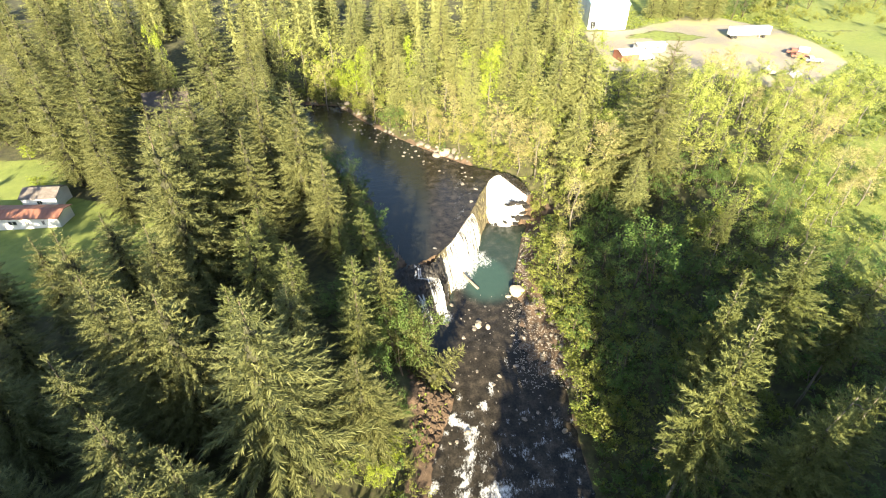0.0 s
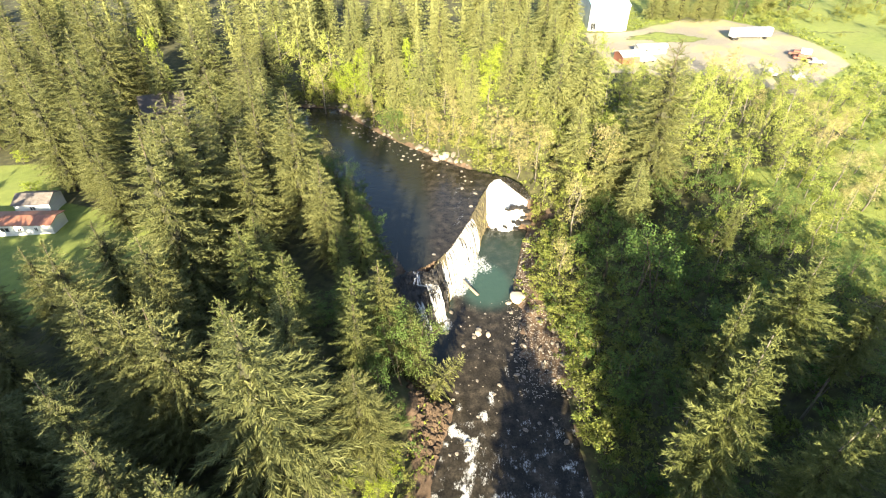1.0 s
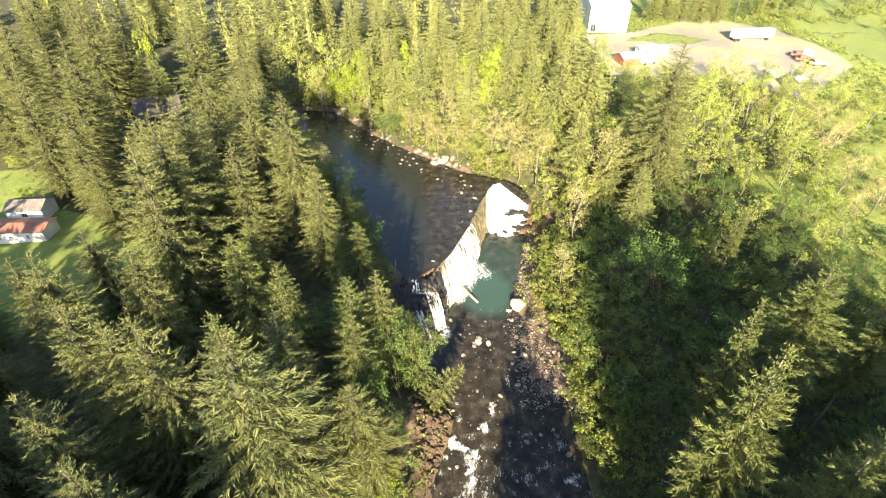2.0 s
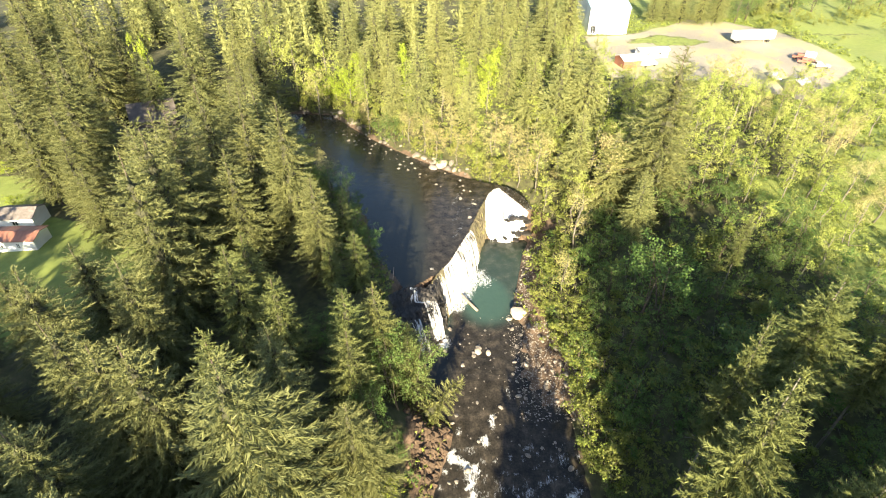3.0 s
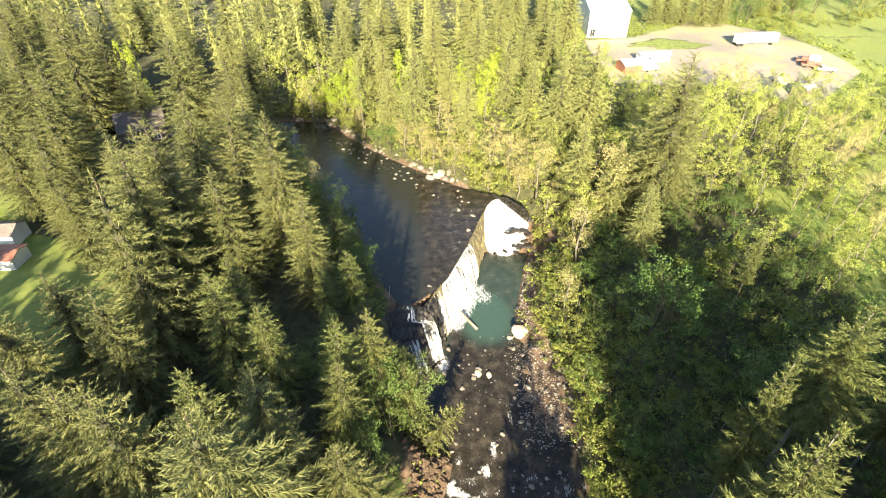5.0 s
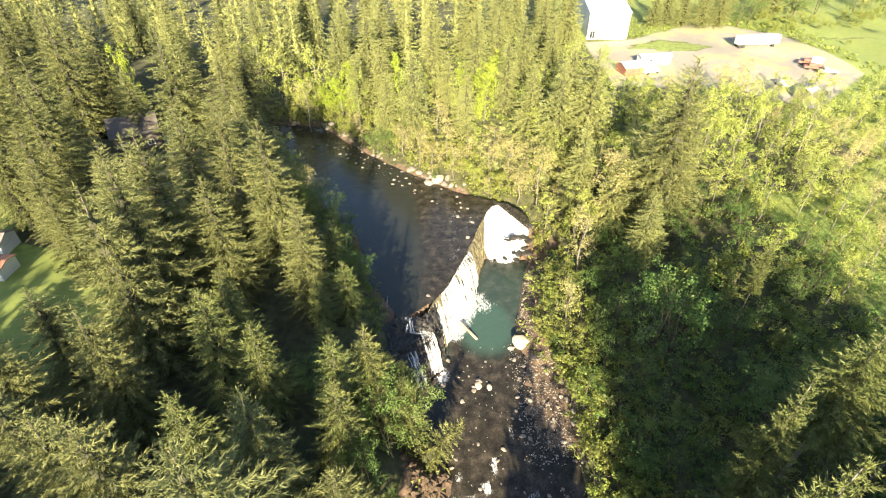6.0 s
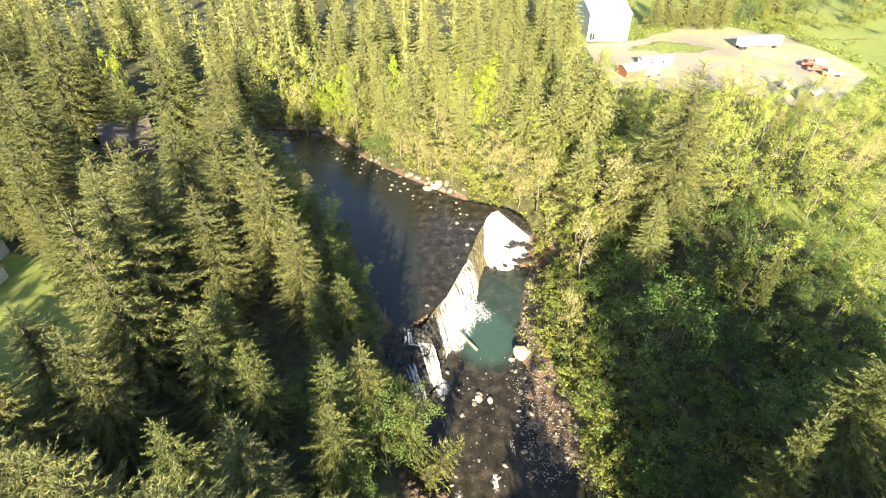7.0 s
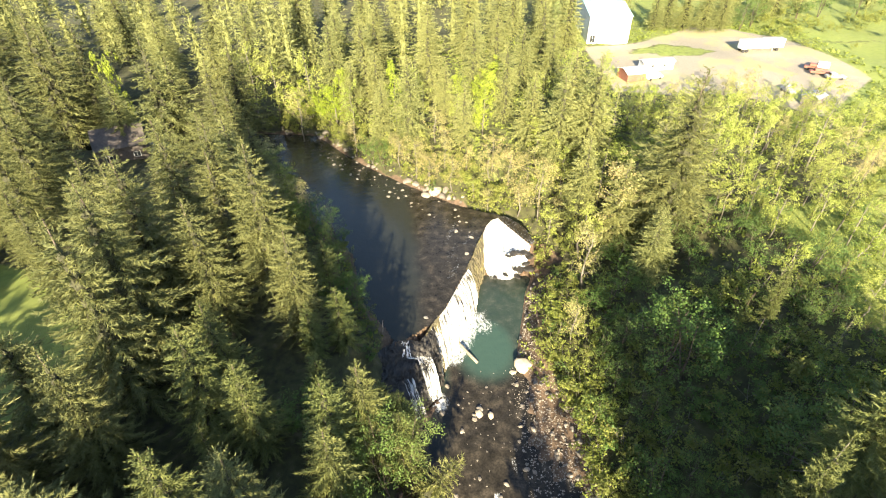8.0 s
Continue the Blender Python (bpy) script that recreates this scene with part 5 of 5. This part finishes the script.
def gable(bm, x0, x1, y0, y1, z0, z1, over=0.3, thick=0.12):
    """A pitched roof with its ridge along x, with thickness."""
    ym = (y0 + y1) / 2
    sec = [(y0 - over, z0), (ym, z1), (y1 + over, z0), (y1 + over, z0 + thick), (ym, z1 + thick), (y0 - over, z0 + thick)]
    rings = [[bm.verts.new((x, y, z)) for y, z in sec] for x in (x0 - over, x1 + over)]
    for i in range(6):
        j = (i + 1) % 6
        bm.faces.new((rings[0][i], rings[0][j], rings[1][j], rings[1][i]))
    bm.faces.new((rings[0][0], rings[0][5], rings[0][4], rings[0][1]))
    bm.faces.new((rings[0][1], rings[0][4], rings[0][3], rings[0][2]))
    bm.faces.new((rings[1][1], rings[1][4], rings[1][5], rings[1][0]))
    bm.faces.new((rings[1][2], rings[1][3], rings[1][4], rings[1][1]))
    bmesh.ops.recalc_face_normals(bm, faces=bm.faces)
    return bm


def walls(bm, x0, x1, y0, y1, z0, z1, ridge):
    """Walls with gable ends, as one closed shell."""
    ym = (y0 + y1) / 2
    sec = [(y0, z0), (y0, z1), (ym, ridge), (y1, z1), (y1, z0)]
    rings = [[bm.verts.new((x, y, z)) for y, z in sec] for x in (x0, x1)]
    for i in range(5):
        j = (i + 1) % 5
        bm.faces.new((rings[0][i], rings[0][j], rings[1][j], rings[1][i]))
    bm.faces.new(rings[0][::-1])
    bm.faces.new(rings[1])
    bmesh.ops.recalc_face_normals(bm, faces=bm.faces)
    return bm


def house(name, m, size, wall_h, ridge, wall_mat, roof_mat, label, windows, ribs=0):
    """A plain house, its long front towards -y; windows: (x, z, width, height) on the front."""
    ob = thing(name, m, label, "house")
    w, d = size
    part("wall", walls(bmesh.new(), -w / 2, w / 2, -d / 2, d / 2, -0.5, wall_h, ridge - 0.06), wall_mat, ob)
    roof = part("roof", gable(bmesh.new(), -w / 2, w / 2, -d / 2, d / 2, wall_h, ridge), roof_mat, ob)
    for k in range(ribs):
        x = -w / 2 + w * (k + 0.5) / ribs
        s = Soup()
        for sgn in (-1, 1):
            s.tube([(x, sgn * (d / 2 + 0.3), wall_h + 0.13), (x, 0, ridge + 0.13)], [0.035, 0.035], 4)
        part_mesh("seam", s.mesh("seam", roof_mat), roof)
    for x, z, ww, hh in windows:
        win = part("window", boxed((x - ww / 2, -d / 2 - 0.02, z), (x + ww / 2, -d / 2 + 0.05, z + hh)), GLASS, ob, "dark window with a white frame")
        fr = bmesh.new()
        for lo, hi in (((x - ww / 2 - 0.07, z - 0.07), (x + ww / 2 + 0.07, z)), ((x - ww / 2 - 0.07, z + hh), (x + ww / 2 + 0.07, z + hh + 0.07)),
                       ((x - ww / 2 - 0.07, z), (x - ww / 2, z + hh)), ((x + ww / 2, z), (x + ww / 2 + 0.07, z + hh)), ((x - 0.03, z), (x + 0.03, z + hh))):
            box(fr, (lo[0], -d / 2 - 0.06, lo[1]), (hi[0], -d / 2 + 0.03, hi[1]))
        part("frame", fr, WHITE, win)
    return ob


def on_ground(x, y, turn=0.0):
    return pose(x, y, ground_at(x, y), 0, 0, turn)


house("mobile_home", on_ground(-86.5, 85.7, 2), (21, 4.6), 2.5, 3.15, WHITE, RUST, "long white mobile home with a rusty red roof",
      [(-3.6, 1.0, 1.2, 0.9), (1.4, 1.0, 1.6, 0.9), (4.2, 1.1, 0.8, 0.7), (7.4, 1.0, 0.5, 0.9)], 14)
house("shed", on_ground(-84.5, 93.5, 4), (7, 5), 2.4, 3.6, WHITE, GREYROOF, "low grey-roofed shed behind the mobile home", [(0, 1, 1, 0.9)])
house("house", on_ground(-77.0, 139, 25), (11, 9.5), 4.0, 7.6, BROWNROOF, BROWNROOF, "brown house with a dark shingle roof among firs", [(-3, 1.2, 1.4, 1.2), (3, 1.2, 1.4, 1.2)])
house("warehouse", on_ground(63.6, 222, -3), (14.4, 27), 9.0, 11.0, WHITE, BLUEROOF, "tall white metal warehouse with a pale blue roof", [(-5.4, 0.2, 1.8, 2.6)], 10)


def box_trailer(m):
    ob = thing("box_trailer", m, "white semi-trailer parked on the gravel yard", "trailer")
    part("body", boxed((-7.6, -1.3, 1.15), (7.6, 1.3, 4.0), 0.06), WHITE, ob)
    part("roof_panel", boxed((-7.5, -1.2, 4.004), (7.5, 1.2, 4.04)), GREYMETAL, ob, "grey metal roof")
    for k in range(9):
        x = -7.2 + 1.8 * k
        part("side_post", boxed((x - 0.05, -1.36, 1.2), (x + 0.05, -1.302, 3.95)), GREYMETAL, ob)
    for x in (-6.6, -5.3, 5.6):
        for y in (-1.05, 1.05):
            s = Soup()
            s.tube([(x, y - 0.25, 0.5), (x, y + 0.25, 0.5)], [0.5, 0.5], 12)
            part_mesh("wheel", s.mesh("wheel", DARK), ob)
    part("landing_leg", boxed((4.0, -0.9, 0.0), (4.2, -0.7, 1.15)), GREYMETAL, ob)
    part("landing_leg", boxed((4.0, 0.7, 0.0), (4.2, 0.9, 1.15)), GREYMETAL, ob)


def truck(m, paint, label, length=5.2, cargo=None):
    ob = thing("truck", m, label, "truck", "parked vehicles of the yard")
    h = length / 2
    part("body", boxed((-h, -0.95, 0.5), (h, 0.95, 1.15), 0.08), paint, ob)
    cab = part("cab", boxed((0.0, -0.9, 1.15), (h * 0.62, 0.9, 1.9), 0.16), paint, ob)
    part("windscreen", boxed((h * 0.62 - 0.1, -0.75, 1.25), (h * 0.62 + 0.01, 0.75, 1.75), 0.03), GLASS, cab)
    if cargo:
        part("cargo_box", boxed((-h, -1.05, 1.15), (-0.1, 1.05, 2.6), 0.05), cargo, ob)
    for x in (-h * 0.62, h * 0.62):
        for y in (-0.9, 0.9):
            s = Soup()
            s.tube([(x, y - 0.12, 0.38), (x, y + 0.12, 0.38)], [0.38, 0.38], 12)
            part_mesh("wheel", s.mesh("wheel", DARK), ob)
    return ob


box_trailer(on_ground(112, 197.5, 6))
truck(on_ground(66.5, 171.5, 20), WHITE, "white van parked by the fence", 5.6, WHITE)
truck(on_ground(120, 178.5, 150), REDPAINT, "faded red truck with a white box", 6.5, WHITE)
truck(on_ground(119, 174.5, 160), REDPAINT, "faded red flatbed truck", 6.0)
truck(on_ground(121, 170.5, 170), GREYMETAL, "grey pickup beside old trucks", 5.4)
truck(on_ground(89, 164, 80), GREYMETAL, "silver car parked among trees", 4.6)
truck(on_ground(101.5, 161, 95), GREYMETAL, "silver car parked among trees", 4.6)
house("shed", on_ground(104.5, 154, 35), (5, 4), 2.3, 3.3, GREYROOF, GREYMETAL, "small shed with a pale metal roof", [])
house("carport", on_ground(70.5, 181, 8), (10, 3.4), 2.4, 2.9, WHITE, WHITE, "long low white trailer home on the yard", [(-2, 1, 1, 0.8), (2, 1, 1, 0.8)])
house("shed", on_ground(60.5, 173, 12), (6.5, 6), 2.3, 3.3, REDPAINT, WHITE, "red shed with a pale roof", [])

for x, y, h in ((-88.5, 97.5, 4.0), (-100, 112, 4)):
    set_tree(limes[0], x, y, h, 16, 40.0, (0, 0), 1.6)

for tpl in leaner + firs + across + slim + ragged + far_firs + alders + maples + limes + budding + shrubs:
    discard(tpl)
